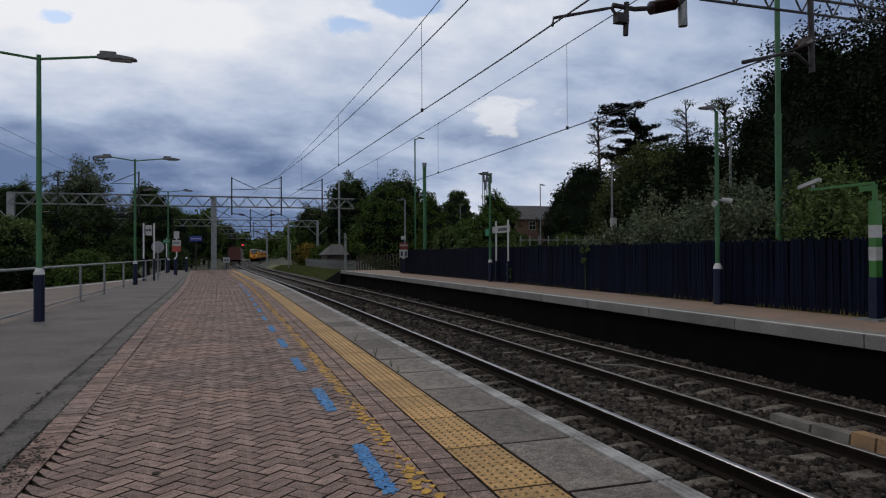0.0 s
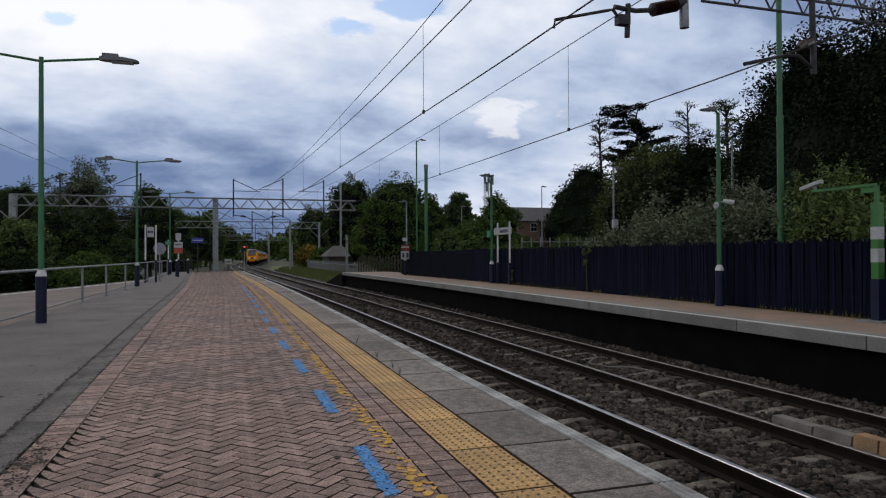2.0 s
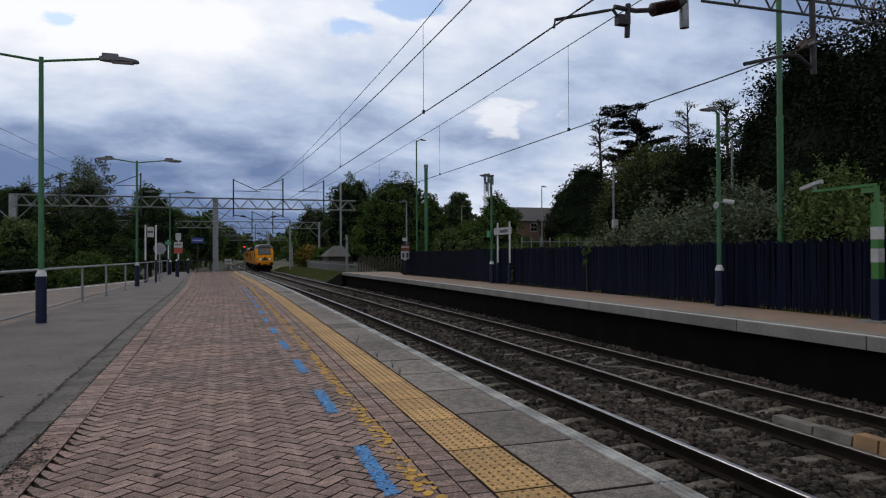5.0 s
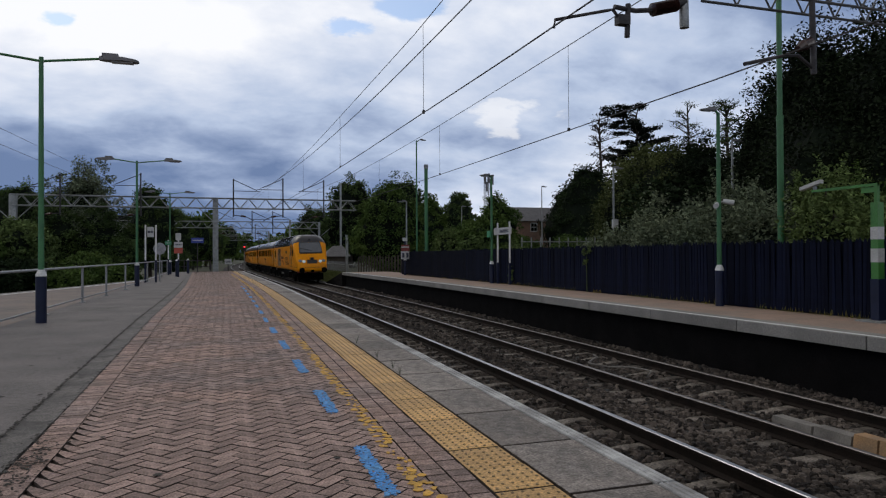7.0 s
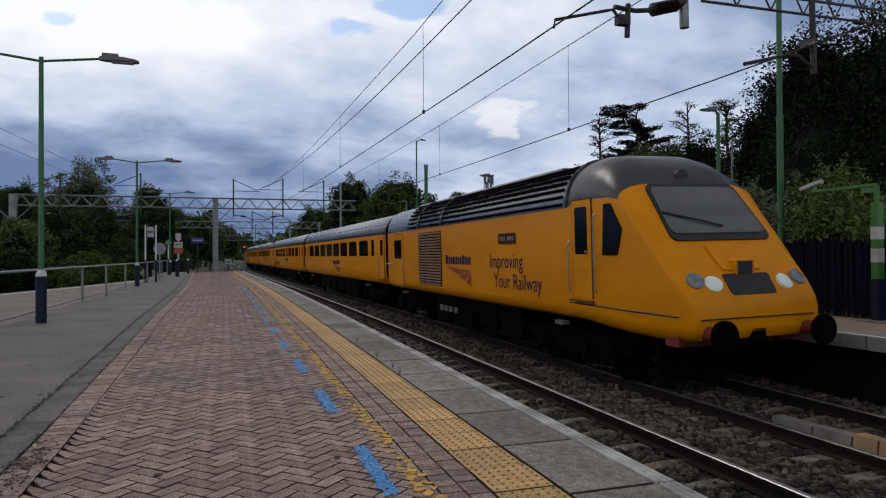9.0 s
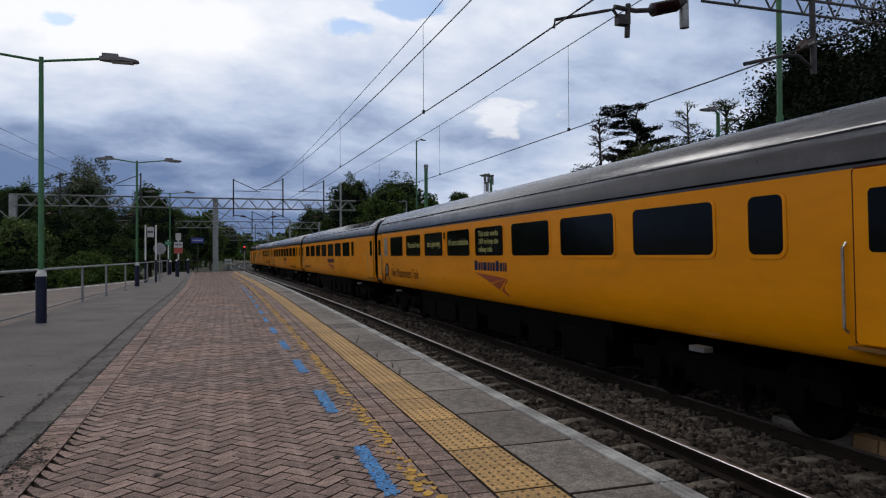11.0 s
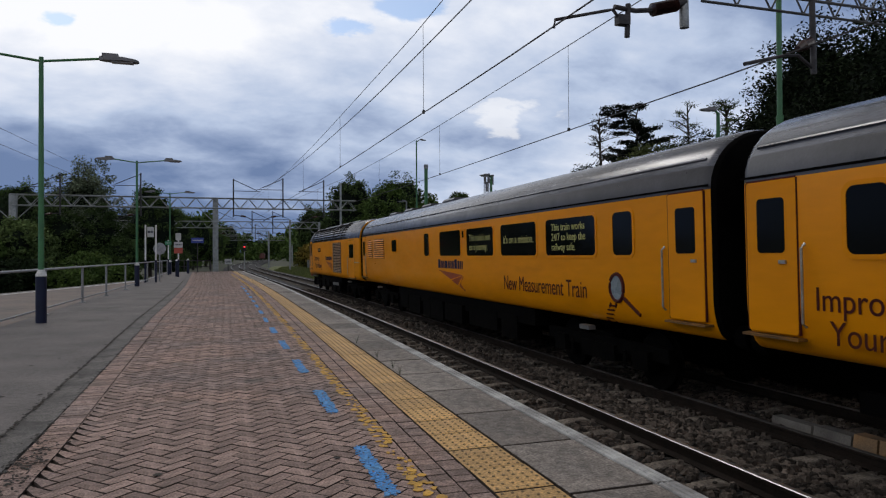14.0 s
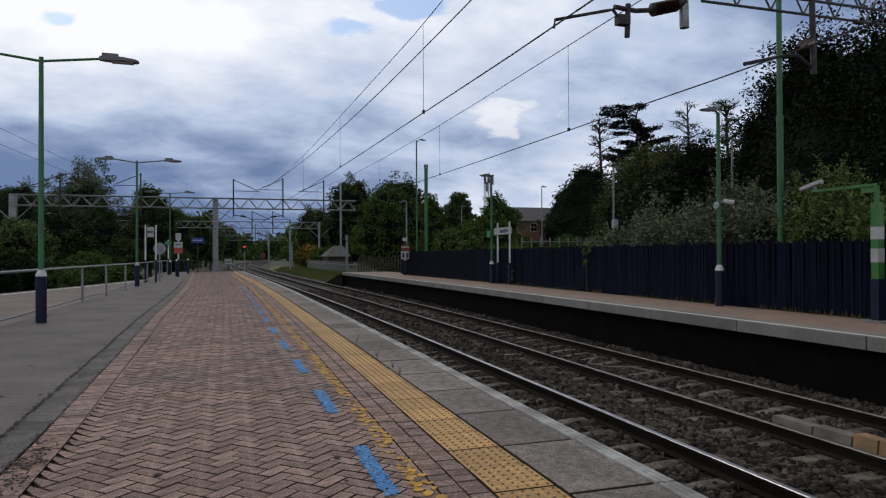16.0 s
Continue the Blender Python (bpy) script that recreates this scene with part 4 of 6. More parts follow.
            pts.append(Vector((a * w, y, slope(y0) + (slope(y1) - slope(y0)) * b)))
        return S().skin([[p + n * (lift - thick) for p in pts], [p + n * lift for p in pts]])

    scr = part("windscreen_frame", patch(7.07, 7.86, 0.86, 0.93, 0.03, 0.1), M["black"], car, "black rubber windscreen surround")
    part("windscreen", patch(7.12, 7.78, 0.81, 0.88, 0.04, 0.06), M["screen"], scr, "glossy windscreen with reflected sky put into its grey")
    def on(y, x, lift):
        n = Vector((0, slope(7.1) - slope(7.7), 0.6)).normalized()
        return Vector((x, y, slope(7.1) + (slope(7.7) - slope(7.1)) * (y - 7.1) / 0.6)) + n * lift
    part("wiper", S().tube([on(7.70, -0.1, 0.06), on(7.62, 0.30, 0.07), on(7.50, 0.85, 0.05)], 0.018, 5), M["black"], scr)
    hatch = part("nose_hatch", patch(7.92, 8.24, 0.42, 0.36, 0.03, 0.09), M["train_yellow"], car)
    part("camera_box", S().box(-0.17, 0.17, 8.05, 8.30, 1.80, 2.06, chamfer=0.03), M["train_yellow"], hatch)
    part("camera_window", S().box(-0.13, 0.13, 8.26, 8.312, 1.83, 2.02), M["black"], hatch, "black camera window")
    part("light_recess", patch(8.28, 8.49, 0.42, 0.40, 0.012, 0.05), M["black"], car, "black recessed lamp panel")
    for sd in (1, -1):
        for k, (x, y, lit) in enumerate(((0.92, 8.33, 0), (0.64, 8.37, 1))):
            z = slope(y) + 0.0
            n = Vector((0.15 * sd, 0.75, 0.62)).normalized()
            c = Vector((sd * x, y, z - 0.02))
            lamp = S().tube([c - n * 0.05, c + n * 0.035, c + n * 0.045], [0.135, 0.135, 0.11], 18)
            part("headlight", lamp, M["head_on"] if (lit and not rear) else M["glassy"], car, "lit oval headlight" if (lit and not rear) else "clear oval headlight", smooth=True)
    part("roof_lamp", S().tube([(0, 6.5, 3.42), (0, 6.93, 3.42)], 0.12, 14), M["black"], car, "round dark lamp in the cab roof", smooth=True)
    seam = S()
    for sd in (1, -1):
        seam.tube([(sd * 1.372, 5.5, 1.30), (sd * 1.365, 6.3, 1.29), (sd * 1.34, 6.9, 1.28), (sd * 1.295, 7.45, 1.27), (sd * 1.225, 8.05, 1.26), (sd * 1.185, 8.3, 1.25)], 0.014, 5)
    seam.tube([(-1.0, 8.565, 1.22), (1.0, 8.565, 1.22)], 0.01, 5)
    part("skirt_seam", seam, M["black"], car, "dark seam above the skirt")
    # cab door and side window
    door(car, 5.66, 6.30, 1.40, 3.10, (5.76, 6.18, 2.16, 2.98), -1)
    part("handrail", S().tube([(SIDE - 0.02, 6.42, 1.5), (SIDE + 0.04, 6.42, 1.56), (SIDE + 0.04, 6.42, 2.8), (SIDE - 0.02, 6.42, 2.86)], 0.016, 6), M["chrome"], car, smooth=True)
    for sd in (1, -1):
        pts = [(6.62, 2.14), (7.02, 2.14), (7.14, 2.55), (6.86, 2.98), (6.68, 2.98)]
        part("cab_window", S().skin([[(sd * (1.356 - 0.055 * (y - 6.62) - 0.02), y, z) for y, z in pts], [(sd * (1.368 - 0.055 * (y - 6.62)), y, z) for y, z in pts]]), M["pane"], car, "dark five-sided cab window")
    # shoulder grilles along the roof
    for a, b in ((-5.5, -4.4), (-4.25, -2.0), (-1.85, 5.3)):
        for k in range(7):
            t = radians(4 + k * 9.5)
            for sd in (1, -1):
                x, z = SIDE - 0.80 + 0.80 * math.cos(t), 3.0 + 0.86 * math.sin(t)
                n = Vector((math.cos(t), 0, math.sin(t)))
                bar = S().tube([(sd * (x + 0.012), a, z + 0.012), (sd * (x + 0.012), b, z + 0.012)], 0.028, 5)
                part("roof_slat", bar, M["train_black"], car)
    part("roof_fairing", S().box(-0.75, 0.75, -6.2, 4.2, 3.80, 3.90, chamfer=0.05), M["train_dome"], car)
    for a in (-4.32, -1.92, 5.42):
        hoop = S().tube([((SIDE - 0.8 + 0.82 * math.cos(t)) if t < 1.571 else -(SIDE - 0.8) + 0.82 * math.cos(t), a, 3.0 + 0.88 * math.sin(t)) for t in np.linspace(0, math.pi, 17)], 0.03, 5)
        part("roof_hoop", hoop, M["train_roof"], car)
    louvre(car, -4.3, -1.93, 1.26, 2.86, 19)
    door(car, -7.62, -6.25, 1.12, 2.90, (-7.44, -6.43, 2.05, 2.70), 1)
    part("grab_rail", S().tube([(SIDE, -8.6, 1.85), (SIDE + 0.045, -8.57, 1.85), (SIDE + 0.045, -7.75, 1.85), (SIDE, -7.72, 1.85)], 0.016, 6), M["chrome"], car)
    part("nameplate", panel(2.29, 3.21, 2.40, 2.63, SIDE, SIDE + 0.02, 0.02), M["train_maroon"], car, "cast nameplate with illegible bars")
    for k in range(9):
        if k != 4:
            part("plate_bar", S().box(SIDE + 0.02, SIDE + 0.023, 2.38 + k * 0.084, 2.38 + k * 0.084 + 0.06, 2.47, 2.56), M["chrome"], car)
    emblem(car, -1.55 if not rear else 0.45, 1.34, 2.0, -1 if rear else 1)
    flag("Improving\n  Your Railway", 0.47, M["logo_blue"], car, "lettering", 1.70 if not rear else 4.7, 2.24, SIDE + 0.006, "dark blue slogan lettering", 0.97, -1 if rear else 1)
    underframe(car, -3.2, 3.0, 3)
    bogie(car, -6.2, True)
    bogie(car, 5.1, True)
    for k in range(4):
        part("fuel_gauge", S().box(1.2, 1.24, -2.6 + k * 0.42, -2.35 + k * 0.42, 0.55, 0.70), M["chrome"], car)
    # buffers and coupling
    for sd in (1, -1):
        bf = S().tube([(sd * 0.8675, 8.15, 1.02), (sd * 0.8675, 8.84, 1.02)], 0.11, 12)
        b = part("buffer", bf, M["train_red"], car, "red buffer shank", smooth=True)
        part("buffer_head", S().tube([(sd * 0.8675, 8.82, 1.02), (sd * 0.8675, 8.88, 1.02), (sd * 0.8675, 8.90, 1.02)], [0.215, 0.215, 0.19], 22), M["train_black"], b, smooth=True)
    part("buffer_beam", S().box(-1.12, 1.12, 7.9, 8.2, 0.80, 1.05), M["train_red"], car)
    c = S().box(-0.12, 0.12, 8.1, 8.55, 0.86, 1.05)
    for x in (-0.35, 0.35, 0.5, -0.5):
        c.tube([(x, 8.2, 0.98), (x, 8.38, 0.8), (x * 0.9, 8.3, 0.55)], 0.025, 6)
    part("coupling", c, M["train_black"], car, "black coupling and hoses")
    part("snow_guard", S().box(-1.0, 1.0, 7.5, 7.6, 0.2, 0.75), M["train_black"], car)
    if rear:
        # its near side is the other one
        for o in car.children_recursive:
            if not o.name.startswith(("lettering", "emblem", "name_bar")):
                o.data.transform(Matrix.Diagonal((-1, 1, 1, 1)))
                o.data.flip_normals()
    end = shell(SIDE * 0.93, 1.03, 3.74, (0.76, 0.82), 0.25, 8)
    part("end_panel", S().skin([[(x, back - d, z) for x, z in end] for d in (0.03, 0.0)]), M["train_black"], car, "black end wall")
    part("gangway", S().box(-0.5, 0.5, back - 0.24, back, 1.0, 3.3), M["train_black"], car, "black rubber gangway")
    return car


# ---- opposite platform: fence, lamps, signs ----
def fence():
    ob = thing("fence", None, None, "dark navy close-boarded fence behind the platform", "fence", kind="structure")
    pale = S().skin([[(x, y, z) for x, y in ((-0.011, -0.036), (0.011, -0.036), (0.011, 0.036), (-0.011, 0.036))] for z in (0.02, 1.40)] + [[(x, y, 1.47) for x, y in ((-0.011, -0.006), (0.011, -0.006), (0.011, 0.006), (-0.011, 0.006))]])
    me = pale.mesh("pale", M["navy"])
    rng = random.Random(6)
    y, k = 6.0, 0
    rest = S()
    while y < 41.5:
        x = FENCE + bend(y)
        if k < 300:
            part("pale", me, None, ob, at=pose(x, y, ZP2 + rng.uniform(-0.02, 0.025), rng.uniform(-1.8, 1.8), 0, 0))
        else:
            rest.box(x - 0.011, x + 0.011, y - 0.036, y + 0.036, ZP2 + 0.02, ZP2 + 1.45)
        y += 0.081
        k += 1
    part("pales", rest, M["navy"], ob, kind="stuff")
    for h in (0.35, 1.15):
        r = S()
        sweep([(FENCE + 0.02, ZP2 + h), (FENCE + 0.07, ZP2 + h), (FENCE + 0.07, ZP2 + h + 0.09), (FENCE + 0.02, ZP2 + h + 0.09)], ys_between(-25, 41.5, 3), r)
        part("fence_rail", r, M["navy"], ob)
    back = S()
    sweep([(FENCE + 0.075, ZP2), (FENCE + 0.10, ZP2), (FENCE + 0.10, ZP2 + 1.42), (FENCE + 0.075, ZP2 + 1.42)], ys_between(-25, 41.5, 3), back)
    part("backing_board", back, M["navy"], ob)
    for t in np.arange(-24, 41, 2.75):
        part("fence_post", S().box(FENCE + 0.1 + bend(t), FENCE + 0.2 + bend(t), t - 0.05, t + 0.05, ZP2, ZP2 + 1.5, chamfer=0.015), M["navy"], ob)


fence()


def lamp_head(s_at, way, parent, k=1.0):
    x, y, z = s_at
    h = S().skin([[(x + way * t * k, y + dy * k, z + dz * k) for dy, dz in ((-w, -0.03), (w, -0.03), (w * 0.8, h), (-w * 0.8, h))] for t, w, h in ((0.0, 0.05, 0.05), (0.12, 0.10, 0.06), (0.42, 0.13, 0.05), (0.66, 0.11, 0.02), (0.72, 0.06, 0.0))])
    head = part("lamp_head", h, M["lamp_grey"], parent, "flat grey lamp head")
    part("gear_box", S().skin([[(x + way * t * k, y + dy * k, z + dz * k) for dy, dz in ((-0.075, 0.03), (0.075, 0.03), (0.06, 0.115), (-0.06, 0.115))] for t in (0.05, 0.34)]), M["lamp_grey"], head)
    part("diffuser", S().skin([[(x + way * t * k, y + dy * k, z + dz * k) for dy, dz in ((-w, -0.06), (w, -0.06), (w * 1.15, -0.03), (-w * 1.15, -0.03))] for t, w in ((0.22, 0.07), (0.62, 0.08))]), M["lamp_glass"], head, "clouded glass bowl")


def platform_lamp(x, y, z, top, arms, base=0.9, group="lamps of the near platform", label="tall green lamp post with navy base and white collar", k=1.0):
    lamp = thing("street_lamp", None, None, label, "lamp post", group)
    part("base", S().tube([(x, y, z), (x, y, z + base)], 0.098, 14), M["navy_steel"], lamp, "navy painted base", smooth=True)
    part("collar", S().tube([(x, y, z + base), (x, y, z + base + 0.03), (x, y, z + base + 0.13)], [0.10, 0.10, 0.055], 14), M["white_paint"], lamp, "white conical collar", smooth=True)
    part("pole", S().tube([(x, y, z + base + 0.12), (x, y, top)], [0.055, 0.042], 12), M["green"], lamp, smooth=True)
    for way, reach in arms:
        part("arm", S().tube([(x, y, top - 0.08), (x + way * reach, y, top + 0.05)], 0.026, 8), M["green"], lamp, smooth=True)
        lamp_head((x + way * reach, y, top + 0.05), way, lamp, k)
    return lamp


platform_lamp(-3.50, 14.67, 0.0, 5.15, ((1, 1.02), (-1, 1.08)))
platform_lamp(-3.87, 31.5, 0.0, 5.42, ((1, 1.1), (-1, 0.9)))
platform_lamp(-4.2, 52.0, 0.0, 5.9, ((1, 1.0), (-1, 1.0)))


def far_lamp(x, y, top, reach=0.45, way=-1, z=None):
    z = ZP2 if z is None else z
    lamp = platform_lamp(x, y, z, top, ((way, reach),), 0.82, "lamps of the opposite platform", "green lamp post with white collar beside a navy fence", 0.6)
    return lamp


lamp = far_lamp(10.75, 12.79, 4.53, 0.06)
for dx, dz in ((-0.13, 2.40), (0.15, 2.48)):
    c = part("cctv_camera", S().tube([(10.74 + dx * 0.6, 12.75, dz), (10.74 + dx * 1.8, 12.6, dz - 0.05)], [0.052, 0.06], 12), M["white"], lamp, "white camera housing", smooth=True)
    part("bracket", S().tube([(10.75, 12.79, dz - 0.02), (10.74 + dx, 12.72, dz)], 0.018, 6), M["white"], c)
lamp = far_lamp(10.62, 26.6, 4.62, 0.1)
part("direction_panel", S().box(10.46, 10.5, 26.35, 26.75, 2.02, 2.30), M["sign_green"], lamp, "small green sign panel")
part("panel_bracket", S().box(10.5, 10.6, 26.56, 26.64, 2.1, 2.2), M["green"], lamp)
far_lamp(10.99, 40.0, 8.4, 0.2, 1)


def green_mast():
    m = thing("overhead_mast", None, None, "tall green steel mast behind the navy fence", "mast")
    part("lower_column", S().tube([(12.9, 13.16, -0.9), (12.9, 13.16, 4.62)], 0.078, 14), M["green"], m, smooth=True)
    part("joint_collar", S().tube([(12.9, 13.16, 4.55), (12.9, 13.16, 4.66)], 0.088, 14), M["green"], m)
    part("upper_column", S().tube([(12.9, 13.16, 4.62), (12.9, 13.16, 9.2)], 0.064, 14), M["green"], m, smooth=True)
    p = thing("overhead_mast", None, None, "green post with a grey cap behind the platform", "mast")
    part("column", S().tube([(11.86, 40.9, -0.9), (11.86, 40.9, 6.8)], 0.115, 12), M["green"], p, smooth=True)
    part("cap", S().tube([(11.86, 40.9, 6.8), (11.86, 40.9, 7.05)], 0.14, 12), M["galv"], p)


green_mast()


def camera_frame():
    """A bright green bracket with a white camera over the platform."""
    f = thing("camera_post", None, None, "bright green post with white bands and a camera bracket", "camera post")
    x, y = 10.78, 8.85
    part("post", S().box(x - 0.07, x + 0.07, y - 0.07, y + 0.07, ZP2 + 0.75, 2.15), M["green_bright"], f)
    part("base", S().box(x - 0.08, x + 0.08, y - 0.08, y + 0.08, ZP2, ZP2 + 0.75), M["navy_steel"], f)
    part("foot_plate", S().box(x - 0.25, x + 0.25, y - 0.25, y + 0.25, ZP2, ZP2 + 0.03), M["galv"], f)
    for a, b in ((1.10, 1.34), (1.50, 1.72)):
        part("white_band", S().box(x - 0.073, x + 0.073, y - 0.073, y + 0.073, a, b), M["white"], f, "white notice band")
    part("upright", S().box(x - 0.03, x + 0.03, y - 0.03, y + 0.03, 2.15, 2.49), M["green_bright"], f)
    part("arm", S().box(x - 0.025, x + 0.025, y - 0.03, y + 1.36, 2.44, 2.49), M["green_bright"], f)
    part("gusset", S().box(x - 0.01, x + 0.01, y + 0.04, y + 0.3, 2.33, 2.43), M["green_bright"], f)
    part("camera", S().skin([[(x + a, t, 2.585 - (t - 10.24) * 0.22 + b) for a, b in ((-0.05, -0.035), (0.05, -0.035), (0.05, 0.035), (-0.05, 0.035))] for t in (10.0, 10.47)]), M["white"], f, "white camera housing")
    part("camera_stalk", S().box(x - 0.02, x + 0.02, 10.12, 10.18, 2.44, 2.56), M["galv"], f)


camera_frame()


def bars_on(parent, x, y0, y1, z, h, mat, seed, axis="y"):
    rng = random.Random(seed)
    t = y0
    s = S()
    while t < y1 - 0.02:
        w = min(rng.uniform(0.05, 0.11), y1 - t)
        if axis == "y":
            s.box(x - 0.004, x, t, t + w, z, z + h)
        else:
            s.box(t, t + w, x - 0.004, x, z, z + h)
        t += w + 0.03
    part("lettering_bars", s, M[mat], parent, "illegible lettering")


def station_sign():
    s = thing("station_sign", None, None, "white station name board on two white posts", "sign")
    for y in (26.17, 24.95):
        x = 10.92 + bend(y)
        part("sign_post", S().box(x - 0.027, x + 0.027, y - 0.027, y + 0.027, 0.95, 2.62), M["white_paint"], s)
        part("post_base", S().box(x - 0.045, x + 0.045, y - 0.045, y + 0.045, ZP2, 0.95), M["navy_steel"], s)
    x = 10.86 + bend(25.5)
    part("board", S().box(x - 0.025, x + 0.012, 24.62, 26.42, 2.11, 2.39), M["white"], s)
    bars_on(s, x - 0.026, 24.85, 25.75, 2.18, 0.13, "sign_ink", 3)
    n = thing("warning_sign", None, None, "red and white warning board on a short post", "sign")
    x, y = 10.19, 39.86
    part("sign_post", S().tube([(x, y, ZP2), (x, y, 2.2)], 0.06, 8), M["navy_steel"], n)
    part("red_board", S().box(x - 0.26, x + 0.26, y - 0.09, y - 0.065, 1.55, 1.92), M["train_red"], n)
    part("white_board", S().box(x - 0.27, x + 0.27, y - 0.09, y - 0.065, 1.05, 1.52), M["white"], n)
    bars_on(n, y - 0.09, x - 0.25, x + 0.25, 1.74, 0.09, "white", 5, "x")
    for k in (-0.2, 0.06):
        part("symbol", S().box(x + k, x + k + 0.14, y - 0.094, y - 0.09, 1.14, 1.42), M["sign_ink"], n)
    part("collar", S().tube([(x, y, 0.98), (x, y, 1.1)], [0.11, 0.05], 8), M["white_paint"], n)
    part("cap_lamp", S().box(x - 0.13, x + 0.13, y - 0.1, y + 0.1, 2.15, 2.36), M["white"], n)


station_sign()


def grey_lamp(x, y, top, way=1, box=0.0):
    l = thing("street_lamp", None, None, "plain grey street lamp behind the bushes", "lamp post", "lamps beyond the station")
    part("pole", S().tube([(x, y, -0.9), (x, y, top)], [0.07, 0.045], 8), M["galv"], l, smooth=True)
    lamp_head((x, y, top), way, l, 0.8)
    if box:
        part("control_box", S().box(x - 0.15, x + 0.15, y - 0.2, y - 0.05, box, box + 0.45), M["white"], l)


for a in ((29.3, 60, 8.0, 1), (18.7, 30, 5.7, 1, 2.6), (20.9, 24, 6.2, 1), (24.4, 70, 6.7, 1), (11.26, 43.6, 4.9, -1)):
    grey_lamp(*a)


def treadle():
    t = thing("track_box", None, None, "weathered cable boxes with rusty lids between the rails", "lineside box")
    for k, (y0, y1, mat, h) in enumerate(((6.62, 7.25, "box_grey", 0.03), (6.05, 6.58, "box_grey", 0.05), (5.72, 6.02, "rust_plate", 0.09), (5.2, 5.69, "rust_plate", 0.10))):
        part("box_lid", S().skin([[(7.02 + (0.10 if b else 0) + a, y, z) for a, z in ((-0.12, -1.1), (0.12, -1.1), (0.085, -0.94 + h * (0.4 if b and k == 0 else 1)), (-0.085, -0.94 + h * (0.4 if b and k == 0 else 1)))] for y, b in ((y0, 0), (y1, 0))]), M[mat], t)
    c = thing("lineside_cable", S().tube([(7.3 + 0.35 * math.sin(q * 0.9), 10.6 + q * 0.28, -0.97 + 0.02 * (q % 2)) for q in range(10)], 0.018, 6), M["box_grey"], "loose grey cable lying between the rails", "cable", smooth=True)


treadle()


# ---- overhead line ----
def wires():
    def line(name, off, pts, r, label):
        ys = np.array([p[0] for p in pts])
        zs = np.array([p[1] for p in pts])
        t = np.concatenate([np.linspace(ys[0], 60, 40), np.linspace(64, ys[-1], 14)])
        return thing(name, S().tube([(off + bend(y), y, float(np.interp(y, ys, zs))) for y in t], r, 5), M["wire"], label, "overhead wire", "wires over the tracks")

    c1 = [(-40, 4.0), (6.5, 4.07), (9.7, 4.12), (13.15, 4.20), (23.5, 4.385), (29.4, 4.47), (72, 4.95), (140, 5.0)]
    k1 = [(-40, 6.6), (8, 6.13), (11.9, 6.03), (13.1, 6.01), (18.9, 6.11), (23.5, 6.17), (33.6, 6.26), (42.5, 6.32), (72, 6.9), (140, 7.2)]
    f1 = [(-40, 5.2), (10.3, 5.48), (15.5, 5.54), (18.9, 5.61), (23.7, 5.73), (31.1, 5.92), (42.5, 6.26), (72, 7.4), (140, 8.2)]
    c2 = [(-40, 4.0), (8.1, 3.99), (13.3, 4.05), (18.4, 4.10), (25.5, 4.18), (40, 4.38), (72, 4.9), (140, 5.0)]
    k2 = [(-40, 6.4), (8, 5.98), (13.4, 5.95), (22.8, 5.91), (32, 5.92), (39, 5.96), (72, 6.9), (140, 7.0)]
    line("contact_wire", TRACK1, c1, 0.011, "taut contact wire over the nearer track")
    line("catenary_wire", TRACK1, k1, 0.009, "sagging catenary wire over the nearer track")
    line("feeder_wire", TRACK1, f1, 0.012, "heavy feeder wire above the nearer track")
    line("contact_wire", TRACK2, c2, 0.012, "taut contact wire over the farther track")
    line("catenary_wire", TRACK2, k2, 0.010, "sagging catenary wire over the farther track")
    for off, lo, hi, ys in ((TRACK1, c1, k1, (13.2, 23.5, 33.7, 44.0, 53)), (TRACK2, c2, k2, (13.4, 22.8, 32.1, 41, 51))):
        for y in ys:
            a, b = (float(np.interp(y, [p[0] for p in q], [p[1] for p in q])) for q in (lo, hi))
            x = off + bend(y)
            d = thing("dropper_wire", None, None, "thin dropper between two overhead wires", "overhead wire", "droppers of the overhead line")
            part("strand", S().tube([(x, y, a), (x, y, b)], 0.005, 4), M["wire"], d)
            part("clip", S().box(x - 0.02, x + 0.02, y - 0.03, y + 0.03, a - 0.02, a + 0.05), M["wire"], d)
    for x, z, dx in ((-12.0, 8.6, 3.5), (-11.5, 7.5, 3.5)):
        thing("contact_wire", S().tube([(x - dx, -5, z - 0.6), (x, 40, z - 0.3), (x + 1.0, 72, z)], 0.012, 4), M["wire"], "distant overhead wire above the side tracks", "overhead wire", "wires over the tracks")


wires()


def truss(parent, a, b, depth, width, bay, r=0.035, mat="steel_dark"):
    """A lattice boom between two points."""
    a, b = Vector(a), Vector(b)
    d = (b - a).normalized()
    side = d.cross(Vector((0, 0, 1))).normalized() * width / 2
    L = (b - a).length
    for sgn in (-1, 1):
        for h in (0, depth):
            part("chord", S().tube([a + side * sgn + Vector((0, 0, h)), b + side * sgn + Vector((0, 0, h))], r, 6), M[mat], parent)
    n = max(2, int(L / bay))
    for sgn in (-1, 1):
        s = S()
        for k in range(n):
            p, m, q = a + d * (L * k / n), a + d * (L * (k + 0.5) / n), a + d * (L * (k + 1) / n)
            s.tube([p + side * sgn, m + side * sgn + Vector((0, 0, depth)), q + side * sgn], r * 0.75, 5)
        part("lattice", s, M[mat], parent)


M["boom"] = surf("weathered boom steel", (0.10, 0.10, 0.105), (0.07, 0.07, 0.072), 0.6, 4, 0.15, 0.3)


def near_portal():
    g = thing("overhead_portal", None, None, "galvanised lattice boom carrying the overhead line equipment", "overhead gantry")
